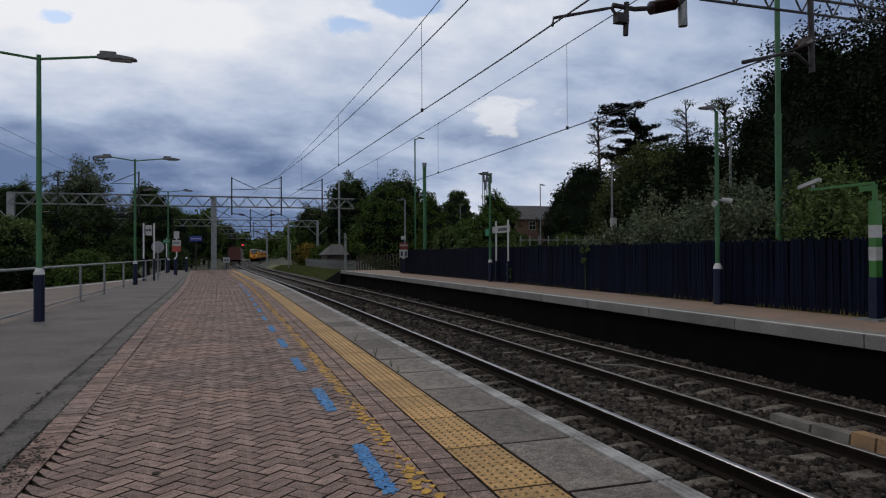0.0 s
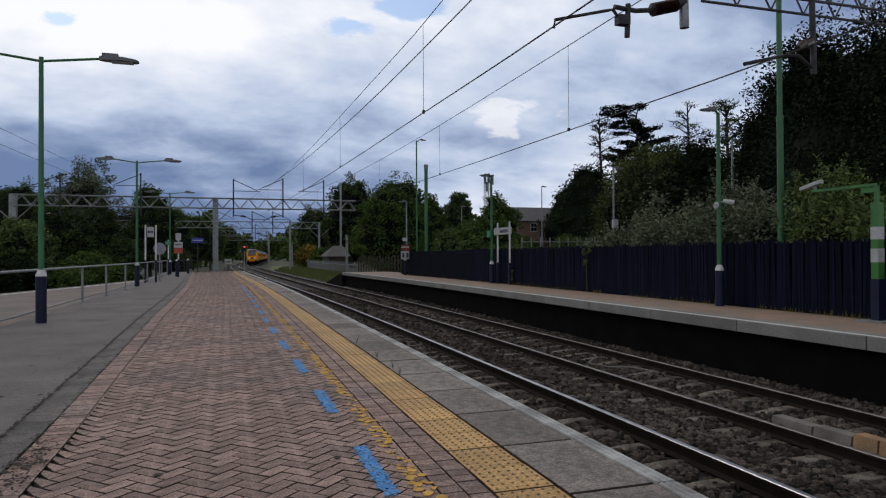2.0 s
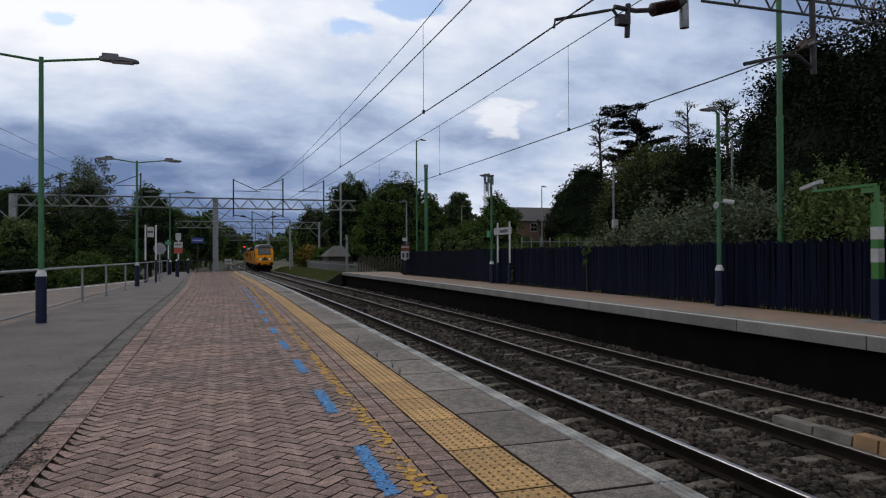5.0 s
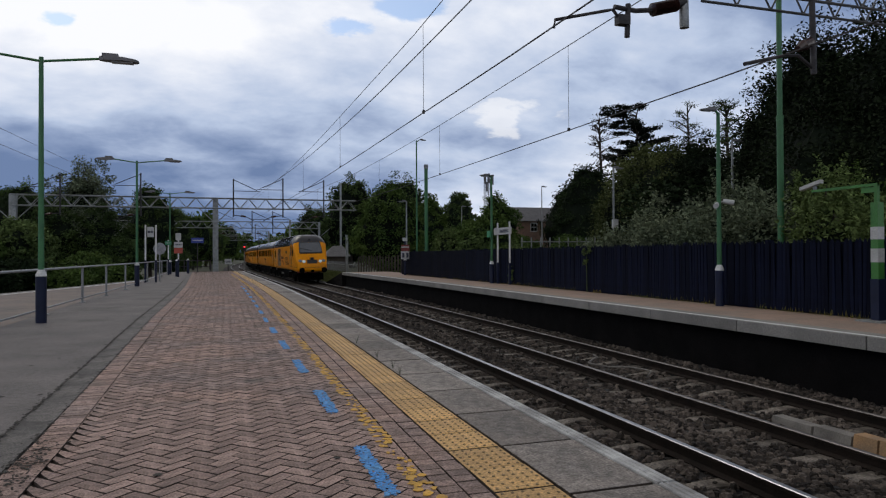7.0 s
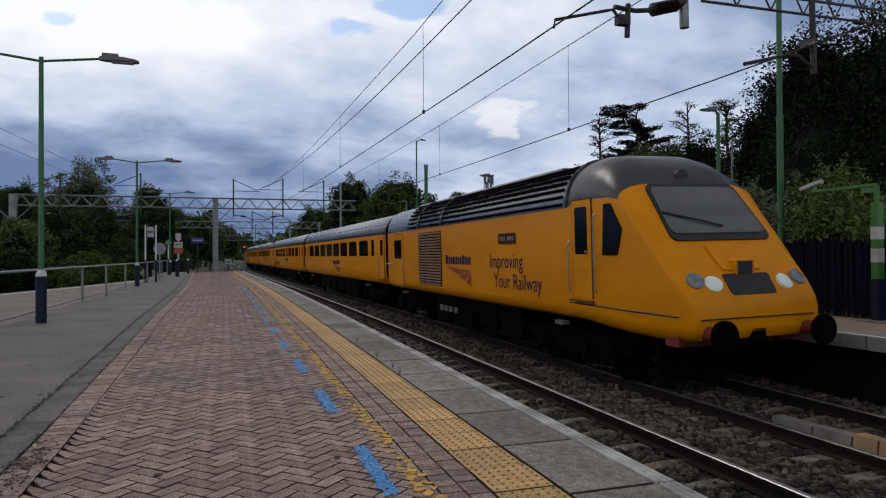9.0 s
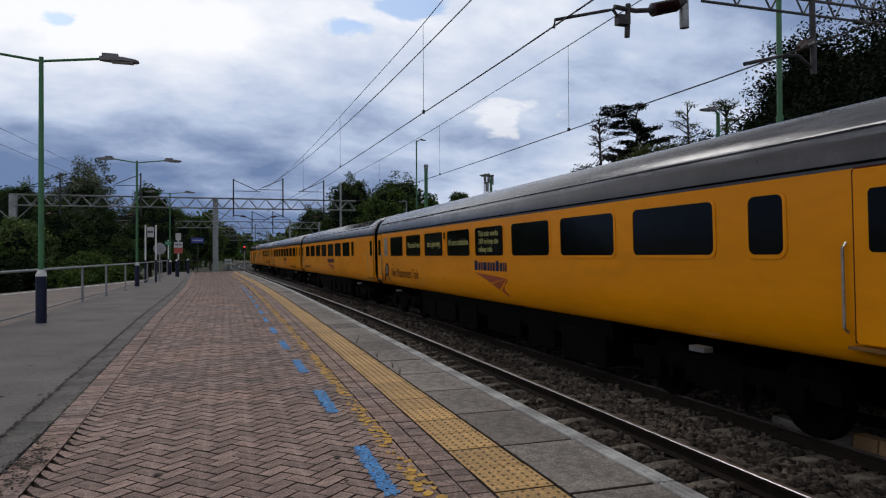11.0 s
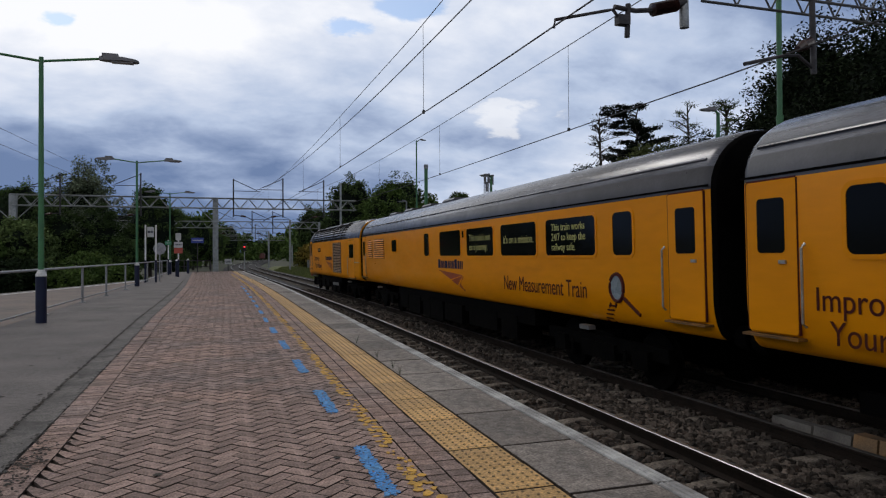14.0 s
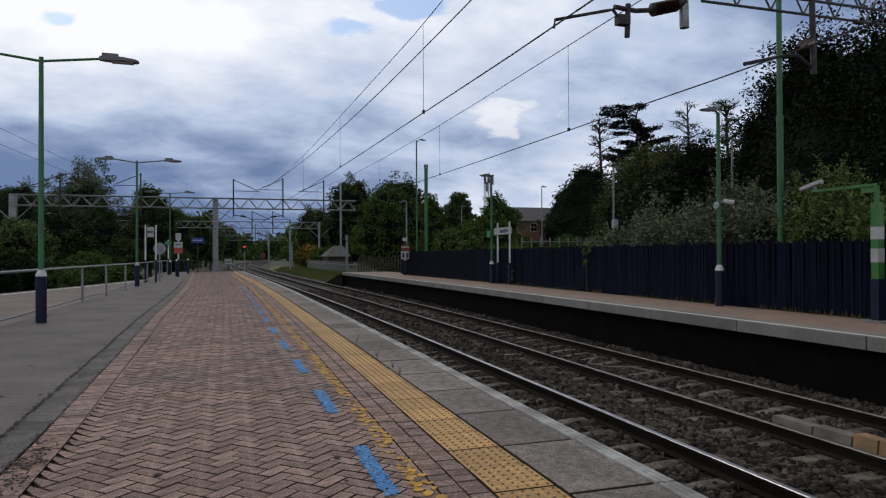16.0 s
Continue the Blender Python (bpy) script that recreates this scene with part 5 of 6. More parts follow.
    truss(g, (6.9, 8.3, 5.15), (13.5, 8.3, 5.15), 0.55, 0.5, 0.62, 0.022, "boom")
    part("support_column", S().box(13.5, 13.8, 8.15, 8.45, -0.9, 6.0, chamfer=0.03), M["galv"], g)
    part("head_piece", S().box(13.3, 13.9, 8.0, 8.6, 5.55, 5.62), M["galv"], g)
    r = thing("registration_arm", None, None, "dark cantilever arm with brown insulator holding the contact wire", "overhead fitting", "arms of the overhead line")
    y = 8.0
    part("drop_tube", S().tube([(6.16, y, 4.48), (6.14, y, 5.5)], 0.065, 12), M["galv"], r, smooth=True)
    ins = []
    rad = []
    for k in range(11):
        for q, rr in ((0.0, 0.045), (0.35, 0.095), (0.7, 0.045)):
            f = (k + q) / 11
            ins.append((5.62 + 0.42 * f, y, 4.68 + 0.12 * f))
            rad.append(rr)
    part("insulator", S().tube(ins, rad, 12), M["insulator"], r, "ribbed brown insulator", smooth=True)
    part("clamp", S().tube([(6.02, y, 4.80), (6.16, y, 4.84)], 0.07, 10), M["steel_dark"], r)
    part("stub", S().tube([(5.62, y, 4.68), (5.36, y, 4.64), (5.02, y, 4.66)], 0.035, 8), M["steel_dark"], r)
    part("hanger", S().tube([(5.24, y, 4.72), (5.22, y, 4.26)], 0.038, 8), M["steel_dark"], r)
    part("knuckle", S().box(5.06, 5.24, y - 0.06, y + 0.06, 4.42, 4.56, chamfer=0.02), M["steel_dark"], r)
    part("steady_arm", S().tube([(5.14, y, 4.45), (5.0, y, 4.62), (4.92, y, 4.60), (4.12, y, 4.39), (4.10, y, 4.28)], 0.022, 8), M["steel_dark"], r, smooth=True)
    q = thing("registration_arm", None, None, "dark bracket arm holding the farther contact wire", "overhead fitting", "arms of the overhead line")
    part("drop_tube", S().tube([(8.5, y, 4.0), (8.47, y, 5.5)], 0.045, 12), M["steel_dark"], q, smooth=True)
    part("insulator", S().tube([(8.45, y, 4.5), (8.3, y, 4.42), (8.2, y, 4.36)], [0.07, 0.09, 0.05], 10), M["insulator"], q)
    part("steady_arm", S().tube([(8.46, y, 4.10), (8.2, y, 4.26), (7.95, y, 4.24), (7.2, y, 4.05)], [0.025, 0.025, 0.025, 0.03], 8), M["steel_dark"], q, smooth=True)


near_portal()


def portal(y, x0, x1, z, depth, posts, uprights, bay=1.25, label="steel lattice portal spanning the tracks"):
    g = thing("overhead_portal", None, None, label, "overhead gantry", "gantries over the tracks")
    truss(g, (x0, y, z), (x1, y, z), depth, 0.7, bay, 0.055, "galv")
    for x, w in posts:
        part("column", S().box(x - w, x + w, y - 0.25, y + 0.25, -1.35, z + depth, chamfer=0.05), M["galv"], g)
        for sgn in (-1, 1):
            part("knee_brace", S().tube([(x + sgn * w, y, z - 1.3), (x + sgn * 1.6, y, z)], 0.05, 6), M["galv"], g)
    for x, up, way in uprights:
        u = part("upright", S().tube([(x, y - 0.4, z - 0.9), (x, y - 0.4, z + depth + up)], 0.07, 8), M["steel_dark"], g)
        part("top_strut", S().tube([(x, y - 0.4, z + depth + up - 0.1), (x + 2.3 * way, y - 0.4, z + depth + up - 1.15)], 0.04, 6), M["steel_dark"], u)
        part("bracket_arm", S().tube([(x, y - 0.4, z - 0.7), (x + 1.2 * way, y - 0.4, z - 0.85), (x + 2.0 * way, y - 0.4, z - 1.25)], 0.045, 6), M["steel_dark"], u)
        part("steady_bar", S().tube([(x, y - 0.4, z + depth + up - 1.25), (x + 2.6 * way, y - 0.4, z + depth + up - 1.25)], 0.035, 6), M["steel_dark"], u)
        part("insulator", S().tube([(x + 0.7 * way, y - 0.4, z - 0.77), (x + 1.2 * way, y - 0.4, z - 0.85)], 0.1, 8), M["insulator"], u)
    return g


portal(72, -19.7, 12.9, 6.2, 1.02, ((-19.5, 0.3), (-1.5, 0.27)), ((-15.5, 2.0, -1), (-8.45, 2.3, -1), (0.25, 2.0, 1), (5.18, 2.2, -1), (9.42, 2.1, -1)), 1.63)
portal(104, -16.2, 13.0, 5.5, 0.95, ((-16.1, 0.14), (12.95, 0.14)), ((-2.0, 1.6, 1), (3.0, 1.6, 1), (6.0, 1.6, 1)), 1.6)
portal(150, -14.4, 8.0, 5.85, 0.9, ((-14.3, 0.17), (7.8, 0.17)), ((0.0, 1.5, 1), (5.0, 1.5, 1)), 1.6)
portal(210, -14.0, 18.0, 6.1, 1.1, ((-13.9, 0.2), (17.9, 0.2)), ((8.0, 1.6, 1),), 1.8)


def lone_mast(x, y, top, label="slim grey overhead line mast beside the track"):
    m = thing("overhead_mast", None, None, label, "mast", "masts along the tracks")
    part("column", S().box(x - 0.12, x + 0.12, y - 0.12, y + 0.12, -1.3, top), M["galv"], m)
    part("cap", S().box(x - 0.16, x + 0.16, y - 0.16, y + 0.16, top, top + 0.06), M["galv"], m)
    return m


for a in ((14.1, 90, 11.0), (7.9, 96, 6.3), (11.6, 70, 3.4)):
    m = lone_mast(*a)


# ---- handrail, signs and side platform to the west ----
def handrail():
    h = thing("handrail", None, None, "grey tubular handrail along the platform", "railing")
    stops = [(9.0, -3.9), (12.9, -3.92), (16.8, -3.93), (20.8, -3.95), (24.1, -3.88), (28.4, -3.9), (32.5, -3.95), (36.5, -4.0), (41.0, -4.1), (46.0, -4.2), (52, -4.4), (58, -4.6)]
    for k, (y, x) in enumerate(stops):
        part("rail_post", S().tube([(x, y, 0.0), (x, y, 1.0)], 0.032, 8), M["rail_grey"], h, smooth=True)
        part("post_foot", S().box(x - 0.08, x + 0.08, y - 0.08, y + 0.08, 0.0, 0.02), M["rail_grey"], h)
        if k:
            py, px = stops[k - 1]
            for z in (1.0, 0.14):
                part("rail_bar", S().tube([(px, py + 0.03, z), (x, y - 0.03, z)], 0.026 if z > 0.5 else 0.02, 8), M["rail_grey"], h, smooth=True)
    return h


handrail()


def bay_platform():
    pts = [(-3.96, -30), (-19, -30), (-14.3, -2), (-7.75, 27.1), (-6.25, 33.1), (-4.6, 41.0), (-4.35, 41.5), (-4.2, 30), (-3.96, 5)]
    n = len(pts)
    s = S().add([(x, y, -0.012) for x, y in pts] + [(x, y, -1.3) for x, y in pts], [tuple(range(n))[::-1], tuple(range(n, 2 * n))] + [(k, (k + 1) % n, (k + 1) % n + n, k + n) for k in range(n)])
    ob = thing("platform_side", s, M["bay_paving"], "brick paved side platform behind the handrail", "platform", kind="structure")
    ln = S()
    for (x0, y0), (x1, y1) in zip(pts[2:5], pts[3:6]):
        d = Vector((x1 - x0, y1 - y0, 0)).normalized()
        q = Vector((d.y, -d.x, 0))
        a, b = Vector((x0, y0, -0.004)) + q * 0.35, Vector((x1, y1, -0.004)) + q * 0.35
        ln.add([a, b, b + q * 0.14, a + q * 0.14, a - Vector((0, 0, 0.005)), b - Vector((0, 0, 0.005)), b + q * 0.14 - Vector((0, 0, 0.005)), a + q * 0.14 - Vector((0, 0, 0.005))], [(3, 2, 1, 0), (0, 1, 5, 4), (2, 3, 7, 6)])
        kerb = S().add([Vector((x0, y0, -0.2)) - q * 0.05, Vector((x1, y1, -0.2)) - q * 0.05, Vector((x1, y1, 0.0)) - q * 0.05, Vector((x0, y0, 0.0)) - q * 0.05, Vector((x0, y0, -0.2)) + q * 0.25, Vector((x1, y1, -0.2)) + q * 0.25, Vector((x1, y1, 0.0)) + q * 0.25, Vector((x0, y0, 0.0)) + q * 0.25], [(3, 2, 1, 0), (4, 5, 6, 7), (2, 3, 7, 6), (0, 1, 5, 4), (0, 4, 7, 3), (1, 2, 6, 5)])
        part("edge_stone", kerb, M["coping"], ob)
    part("edge_line", ln, M["white_paint"], ob, "painted white edge line")


bay_platform()


def platform_end():
    e = thing("barrier", None, None, "dark low barrier fence across the platform end", "barrier")
    for z in (0.45, 0.95):
        part("barrier_bar", S().tube([(-4.4 + bend(58), 58.6, z), (-0.4 + bend(58), 58.6, z)], 0.03, 6), M["steel_dark"], e)
    for x in np.linspace(-4.4, -0.4, 5):
        part("barrier_post", S().tube([(x + bend(58), 58.6, 0), (x + bend(58), 58.6, 1.0)], 0.035, 6), M["steel_dark"], e)
    t = thing("track_sign", None, None, "small white stop board at the platform end", "sign")
    part("board", S().box(-0.65, 0.05, 75.0, 75.04, 0.45, 1.0), M["white"], t)
    part("post", S().tube([(-0.3, 75.1, -1.3), (-0.3, 75.1, 0.9)], 0.05, 6), M["steel_dark"], t)
    bars_on(t, 75.0, -0.55, -0.05, 0.62, 0.16, "sign_ink", 9, "x")
    for k, (x, y, top, w, h, mat, label) in enumerate(((-3.8, 36, 2.75, 0.30, 0.5, "white", "white notice board on two posts"), (-3.15, 45, 2.2, 0.5, 0.36, "white", "white and red warning board on a post"), (-2.6, 58, 2.8, 0.95, 0.42, "sign_blue", "blue direction sign on a dark post"), (-4.15, 50, 2.35, 0.42, 0.25, "sign_green", "small green exit sign on a post"))):
        n = thing("platform_sign", None, None, label, "sign", "signs on the near platform")
        ps = (-0.24, 0.24) if k == 0 else (0.0,)
        for dx in ps:
            part("post", S().box(x + dx - 0.035, x + dx + 0.035, y - 0.035, y + 0.035, 1.1 if k != 2 else 0, top + (0.1 if k != 1 else 0.55)), M["white_paint"] if k != 2 else M["steel_dark"], n)
            if k != 2:
                part("post_base", S().box(x + dx - 0.045, x + dx + 0.045, y - 0.045, y + 0.045, 0, 1.1), M["navy_steel"], n, "navy lower post")
        part("board", S().box(x - w / 2, x + w / 2, y - 0.07, y - 0.04, top - h, top), M[mat], n)
        if k == 1:
            part("red_board", S().box(x - w / 2, x + w / 2, y - 0.07, y - 0.04, top - h - 0.36, top - h - 0.02), M["sign_red"], n)
            part("top_plate", S().box(x - 0.16, x + 0.16, y - 0.07, y - 0.04, top + 0.1, top + 0.55), M["white"], n)
        bars_on(n, y - 0.07, x - w * 0.4, x + w * 0.4, top - h * 0.6, h * 0.22, "sign_ink" if k < 2 else "white", k, "x")
    r = thing("round_sign", None, None, "round grey disc sign seen from behind", "sign")
    part("disc", S().tube([(-3.45, 36.6, 1.68), (-3.45, 36.63, 1.68)], 0.30, 20), M["lamp_glass"], r)
    part("post", S().tube([(-3.45, 36.66, 0), (-3.45, 36.66, 1.9)], 0.035, 6), M["galv"], r)
    g = thing("rail_signal", None, None, "dark signal head showing a red light", "railway signal")
    part("head", S().box(1.95, 2.5, 120, 120.2, 2.2, 3.5, chamfer=0.05), M["black"], g)
    part("post", S().tube([(2.2, 120.3, -1.3), (2.2, 120.3, 3.2)], 0.09, 8), M["galv"], g)
    part("red_lens", S().tube([(2.2, 119.92, 2.9), (2.2, 120, 2.9)], 0.11, 12), M["signal_red"], g, "glowing red lens")
    for x, y in ((-3.3, 46.0), (-3.1, 54.0)):
        b = thing("bollard", None, None, "navy bollard with a white cap on the platform", "bollard", "bollards")
        part("base", S().tube([(x, y, 0), (x, y, 1.0)], 0.1, 10), M["navy_steel"], b, smooth=True)
        part("cap", S().tube([(x, y, 1.0), (x, y, 1.12)], [0.1, 0.04], 10), M["white_paint"], b)


platform_end()


# ---- buildings and lineside beyond ----
M["old_board"] = surf("old brown board", (0.075, 0.058, 0.045), (0.05, 0.04, 0.033), 0.9, 3, 0.4, 0, 0.2, 20)


def far_buildings():
    h = thing("house", None, None, "brown brick house with a grey tiled roof", "house")
    part("wall", S().box(33.6, 42, 75, 83, -1.0, 5.5), M["brick"], h)
    part("roof", S().add([(33.35, 74.6, 5.4), (42.5, 74.6, 5.4), (42.5, 83.4, 5.4), (33.35, 83.4, 5.4), (33.35, 79, 7.4), (42.5, 79, 7.4)], [(0, 1, 5, 4), (2, 3, 4, 5), (0, 4, 3), (1, 2, 5), (3, 2, 1, 0)]), M["roof"], h)
    for x in (35.5,):
        w = part("window", S().box(x - 0.45, x + 0.45, 74.93, 75.0, 4.1, 5.2), M["white"], h, "white framed window")
        for a, b, c, d in ((-0.37, -0.04, 4.18, 4.62), (0.04, 0.37, 4.18, 4.62), (-0.37, -0.04, 4.70, 5.12), (0.04, 0.37, 4.70, 5.12)):
            part("pane", S().box(x + a, x + b, 74.91, 74.94, c, d), M["pane"], w)
    b = thing("bungalow", None, None, "low building with a dark tiled roof", "house")
    part("wall", S().box(11.9, 14.4, 86, 92, -1.2, 1.3), M["old_board"], b)
    part("roof", S().add([(11.6, 85.5, 1.2), (14.7, 85.5, 1.2), (14.7, 92.5, 1.2), (11.6, 92.5, 1.2), (12.9, 89, 2.6), (14.2, 89, 2.6)], [(0, 1, 5, 4), (2, 3, 4, 5), (0, 4, 3), (1, 2, 5), (3, 2, 1, 0)]), M["roof"], b)
    t = thing("phone_mast", None, None, "lattice mobile phone mast above the trees", "mast")
    for dx, dy in ((-0.45, -0.45), (0.45, -0.45), (0.45, 0.45), (-0.45, 0.45)):
        part("leg", S().tube([(39.2 + dx, 100 + dy, -1), (39.2 + dx * 0.8, 100 + dy * 0.8, 13.4)], 0.07, 6), M["galv"], t)
    lat = S()
    for k in range(10):
        z = 4 + k * 0.95
        lat.tube([(38.75, 99.55, z), (39.65, 99.55, z + 0.95)], 0.04, 5).tube([(39.65, 99.55, z), (38.75, 99.55, z + 0.95)], 0.04, 5)
    part("lattice", lat, M["galv"], t)
    for dx, dz in ((-0.62, 12.6), (0.0, 12.7), (0.62, 12.5), (-0.35, 11.4), (0.4, 11.6)):
        part("antenna", S().box(39.2 + dx - 0.16, 39.2 + dx + 0.16, 99.2, 99.5, dz, dz + 1.6, chamfer=0.05), M["lamp_grey"], t)
    part("platform_ring", S().box(38.4, 40.1, 99.3, 100.7, 13.9, 14.1), M["galv"], t)
    f = thing("car_park_fence", None, None, "pale steel barrier fence on the bank", "fence")
    for k in range(20):
        part("post", S().box(17.2 + k * 0.64 - 0.03, 17.2 + k * 0.64 + 0.03, 38.0, 38.06, -0.5, 2.35), M["galv"], f)
    for z in (1.55, 2.05):
        part("rail", S().box(17.1, 29.6, 37.95, 38.0, z, z + 0.07), M["galv"], f)
    g = thing("palisade_fence", None, None, "grey steel palisade fence beside the line", "fence")
    pale = S().skin([[(-0.03, 0, 0), (0.03, 0, 0), (0.03, 0.012, 0), (-0.03, 0.012, 0)], [(-0.03, 0, 1.75), (0.03, 0, 1.75), (0.03, 0.012, 1.75), (-0.03, 0.012, 1.75)], [(-0.002, 0, 1.85), (0.002, 0, 1.85), (0.002, 0.012, 1.85), (-0.002, 0.012, 1.85)]]).mesh("pale", M["rail_grey"])
    for k in range(90):
        u = k / 89
        part("pale", pale, None, g, at=pose(12.3 - 3.6 * u + 2.0 * u * u, 62 + 38 * u, -1.15))
    for z in (-0.7, 0.35):
        part("rail", S().tube([(12.3 - 3.6 * u + 2.0 * u * u, 62.05 + 38 * u, z) for u in np.linspace(0, 1, 10)], 0.03, 5), M["rail_grey"], g)
    w = thing("timber_fence", None, None, "weathered brown timber fence at the platform end", "fence")
    for k in range(24):
        part("board", S().box(11.0 + bend(43) + 0.11 * k - 0.05, 11.0 + bend(43) + 0.11 * k + 0.05, 56 - 0.55 * k - 0.02, 56 - 0.55 * k + 0.02, -0.9, 1.2 + 0.05 * (k % 3)), M["old_board"], w)


far_buildings()


# ---- plants ----
def leaves(s, centres, n, spread, size, rng, flat=1.0):
    for k in range(n):
        c = centres[rng.randrange(len(centres))]
        p = [c[0] + rng.triangular(-2, 2, 0) * spread, c[1] + rng.triangular(-2, 2, 0) * spread, c[2] + rng.triangular(-1.6, 1.6, 0) * spread * flat]
        # any direction, with a slight lean to lie flat
        u = Vector((rng.gauss(0, 1), rng.gauss(0, 1), rng.gauss(0, 0.75))).normalized()
        w = u.cross(Vector((rng.gauss(0, 0.8), rng.gauss(0, 0.8), 1 if rng.random() < 0.6 else rng.gauss(0, 0.8)))).normalized()
        h, g = size * rng.uniform(0.6, 1.3), size * rng.uniform(0.35, 0.7)
        s.add([tuple(p[i] + u[i] * h for i in range(3)), tuple(p[i] + w[i] * g for i in range(3)), tuple(p[i] - u[i] * h for i in range(3)), tuple(p[i] - w[i] * g for i in range(3))], [(0, 1, 2, 3)])
    return s


def tree(x, y, top, r, mat, label, seed, n=5000, size=0.2, base=-1.2, low=0.25, name="tree", clumps=70, spread=0.14, core=0.7):
    """A tapered trunk with limbs, and leaves in uneven clumps over an egg-shaped space."""
    rng = random.Random(seed)
    t = thing(name, None, None, label, "shrub" if name == "bush" else "tree", "bushes behind the fence" if name == "bush" else "trees round the station")
    h = top - base
    tr = max(0.04, h * 0.016)
    trunk = S().tube([(x, y, base), (x + rng.uniform(-0.1, 0.1), y, base + h * 0.4), (x + rng.uniform(-0.2, 0.2), y, base + h * 0.85)], [tr * 1.4, tr, tr * 0.3], 8)
    cz, rz = base + h * (1 + low) / 2, h * (1 - low) / 2
    cs = []
    for k in range(clumps):
        while True:
            a, b, c = rng.uniform(-1, 1), rng.uniform(-1, 1), rng.uniform(-1, 1)
            q = a * a + b * b + c * c
            if 0.3 < q < 1:
                break
        f = 0.93 + 0.30 * noise.noise((a * 1.7 + seed, b * 1.7, c * 1.7))
        wid = 1.0 if c < 0.3 else 1.0 - 0.2 * (c - 0.3)
        cs.append((x + a * r * f * wid, y + b * r * f * wid, cz + c * rz * f))
    for k in range(0, min(len(cs), 36), 3):
        c = cs[k]
        z0 = base + h * rng.uniform(0.2, 0.55)
        trunk.tube([(x, y, z0), ((x + c[0]) / 2, (y + c[1]) / 2, (z0 + c[2]) / 2 + 0.1 * h), c], [tr * 0.5, tr * 0.3, tr * 0.1], 5)
    part("trunk", trunk, M["bark"], t, smooth=True)
    s = S()
    # near-black core that paints in the shade among the inner twigs and leaves
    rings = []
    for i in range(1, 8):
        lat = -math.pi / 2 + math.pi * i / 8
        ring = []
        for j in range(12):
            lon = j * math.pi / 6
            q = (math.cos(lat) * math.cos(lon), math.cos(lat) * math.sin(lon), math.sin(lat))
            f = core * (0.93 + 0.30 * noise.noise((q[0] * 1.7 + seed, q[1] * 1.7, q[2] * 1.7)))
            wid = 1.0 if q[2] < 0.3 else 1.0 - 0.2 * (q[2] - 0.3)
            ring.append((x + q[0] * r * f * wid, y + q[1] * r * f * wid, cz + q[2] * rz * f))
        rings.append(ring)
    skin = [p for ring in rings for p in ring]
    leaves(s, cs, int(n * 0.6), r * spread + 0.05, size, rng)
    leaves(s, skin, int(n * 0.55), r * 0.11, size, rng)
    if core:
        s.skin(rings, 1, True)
    if name == "bush":
        # upright leafy shoots over the crown
        tips = [c for c in cs if c[2] > cz]
        for k in range(55):
            c = tips[rng.randrange(len(tips))]
            a, L = (rng.gauss(0, 0.3), rng.gauss(0, 0.3)), rng.uniform(0.2, 0.65)
            leaves(s, [(c[0] + a[0] * q * L, c[1] + a[1] * q * L, c[2] + q * L) for q in (0.2, 0.4, 0.6, 0.8, 1.0)], 34, 0.035, 0.042, rng)
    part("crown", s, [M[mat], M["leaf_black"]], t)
    return t


def layered_conifer(x, y, top, r, seed, dense=1.0, mat="leaf_black", label="dark cedar with flat spreading branches", start=0.35, step=0.07, girth=0.22, taper=0.6, size=0.12):
    rng = random.Random(seed)
    t = thing("conifer", None, None, label, "tree", "trees round the station")
    base = -1.0
    trunk = S().tube([(x, y, base), (x + 0.2, y, top * 0.6), (x, y, top)], [girth, girth * 0.7, 0.05], 8)
    cs = []
    z = top * start
    while z < top:
        f = 1.0 - taper * max(0, (z - top * 0.5) / (top * 0.5))
        for k in range(rng.randint(2, 4)):
            a = rng.uniform(0, 6.283)
            L = r * f * rng.uniform(0.35, 1.15)
            z1 = z + rng.uniform(-0.5, 0.5) * top * step
            e = (x + L * math.cos(a), y + L * math.sin(a), z1 + rng.uniform(-0.1, 0.22) * L)
            mid_ = ((x + e[0]) / 2, (y + e[1]) / 2, (z1 + e[2]) / 2 + rng.uniform(-0.1, 0.2))
            trunk.tube([(x, y, z1 - 0.3), mid_, e], [0.07, 0.045, 0.012], 5)
            for q in range(5):
                w = rng.uniform(0.35, 0.95)
                o = Vector((x + (e[0] - x) * w, y + (e[1] - y) * w, z1 + (e[2] - z1) * w))
                trunk.tube([o, o + Vector((rng.uniform(-0.7, 0.7), rng.uniform(-0.7, 0.7), rng.uniform(0.1, 0.6)))], [0.018, 0.006], 4)
            for q in range(int(9 * dense)):
                w = rng.uniform(0.3, 1.0)
                cs.append((x + (e[0] - x) * w, y + (e[1] - y) * w, z1 + (e[2] - z1) * w + 0.1))
        z += top * step * rng.uniform(0.6, 1.2)
    part("trunk", trunk, M["bark"], t, smooth=True)
    if cs:
        part("crown", leaves(S(), cs, int(6500 * dense), r * 0.10, size, rng, 0.34), M[mat], t)
    return t


def plants():
    big = "tall dark dense tree rising behind the platform fence"
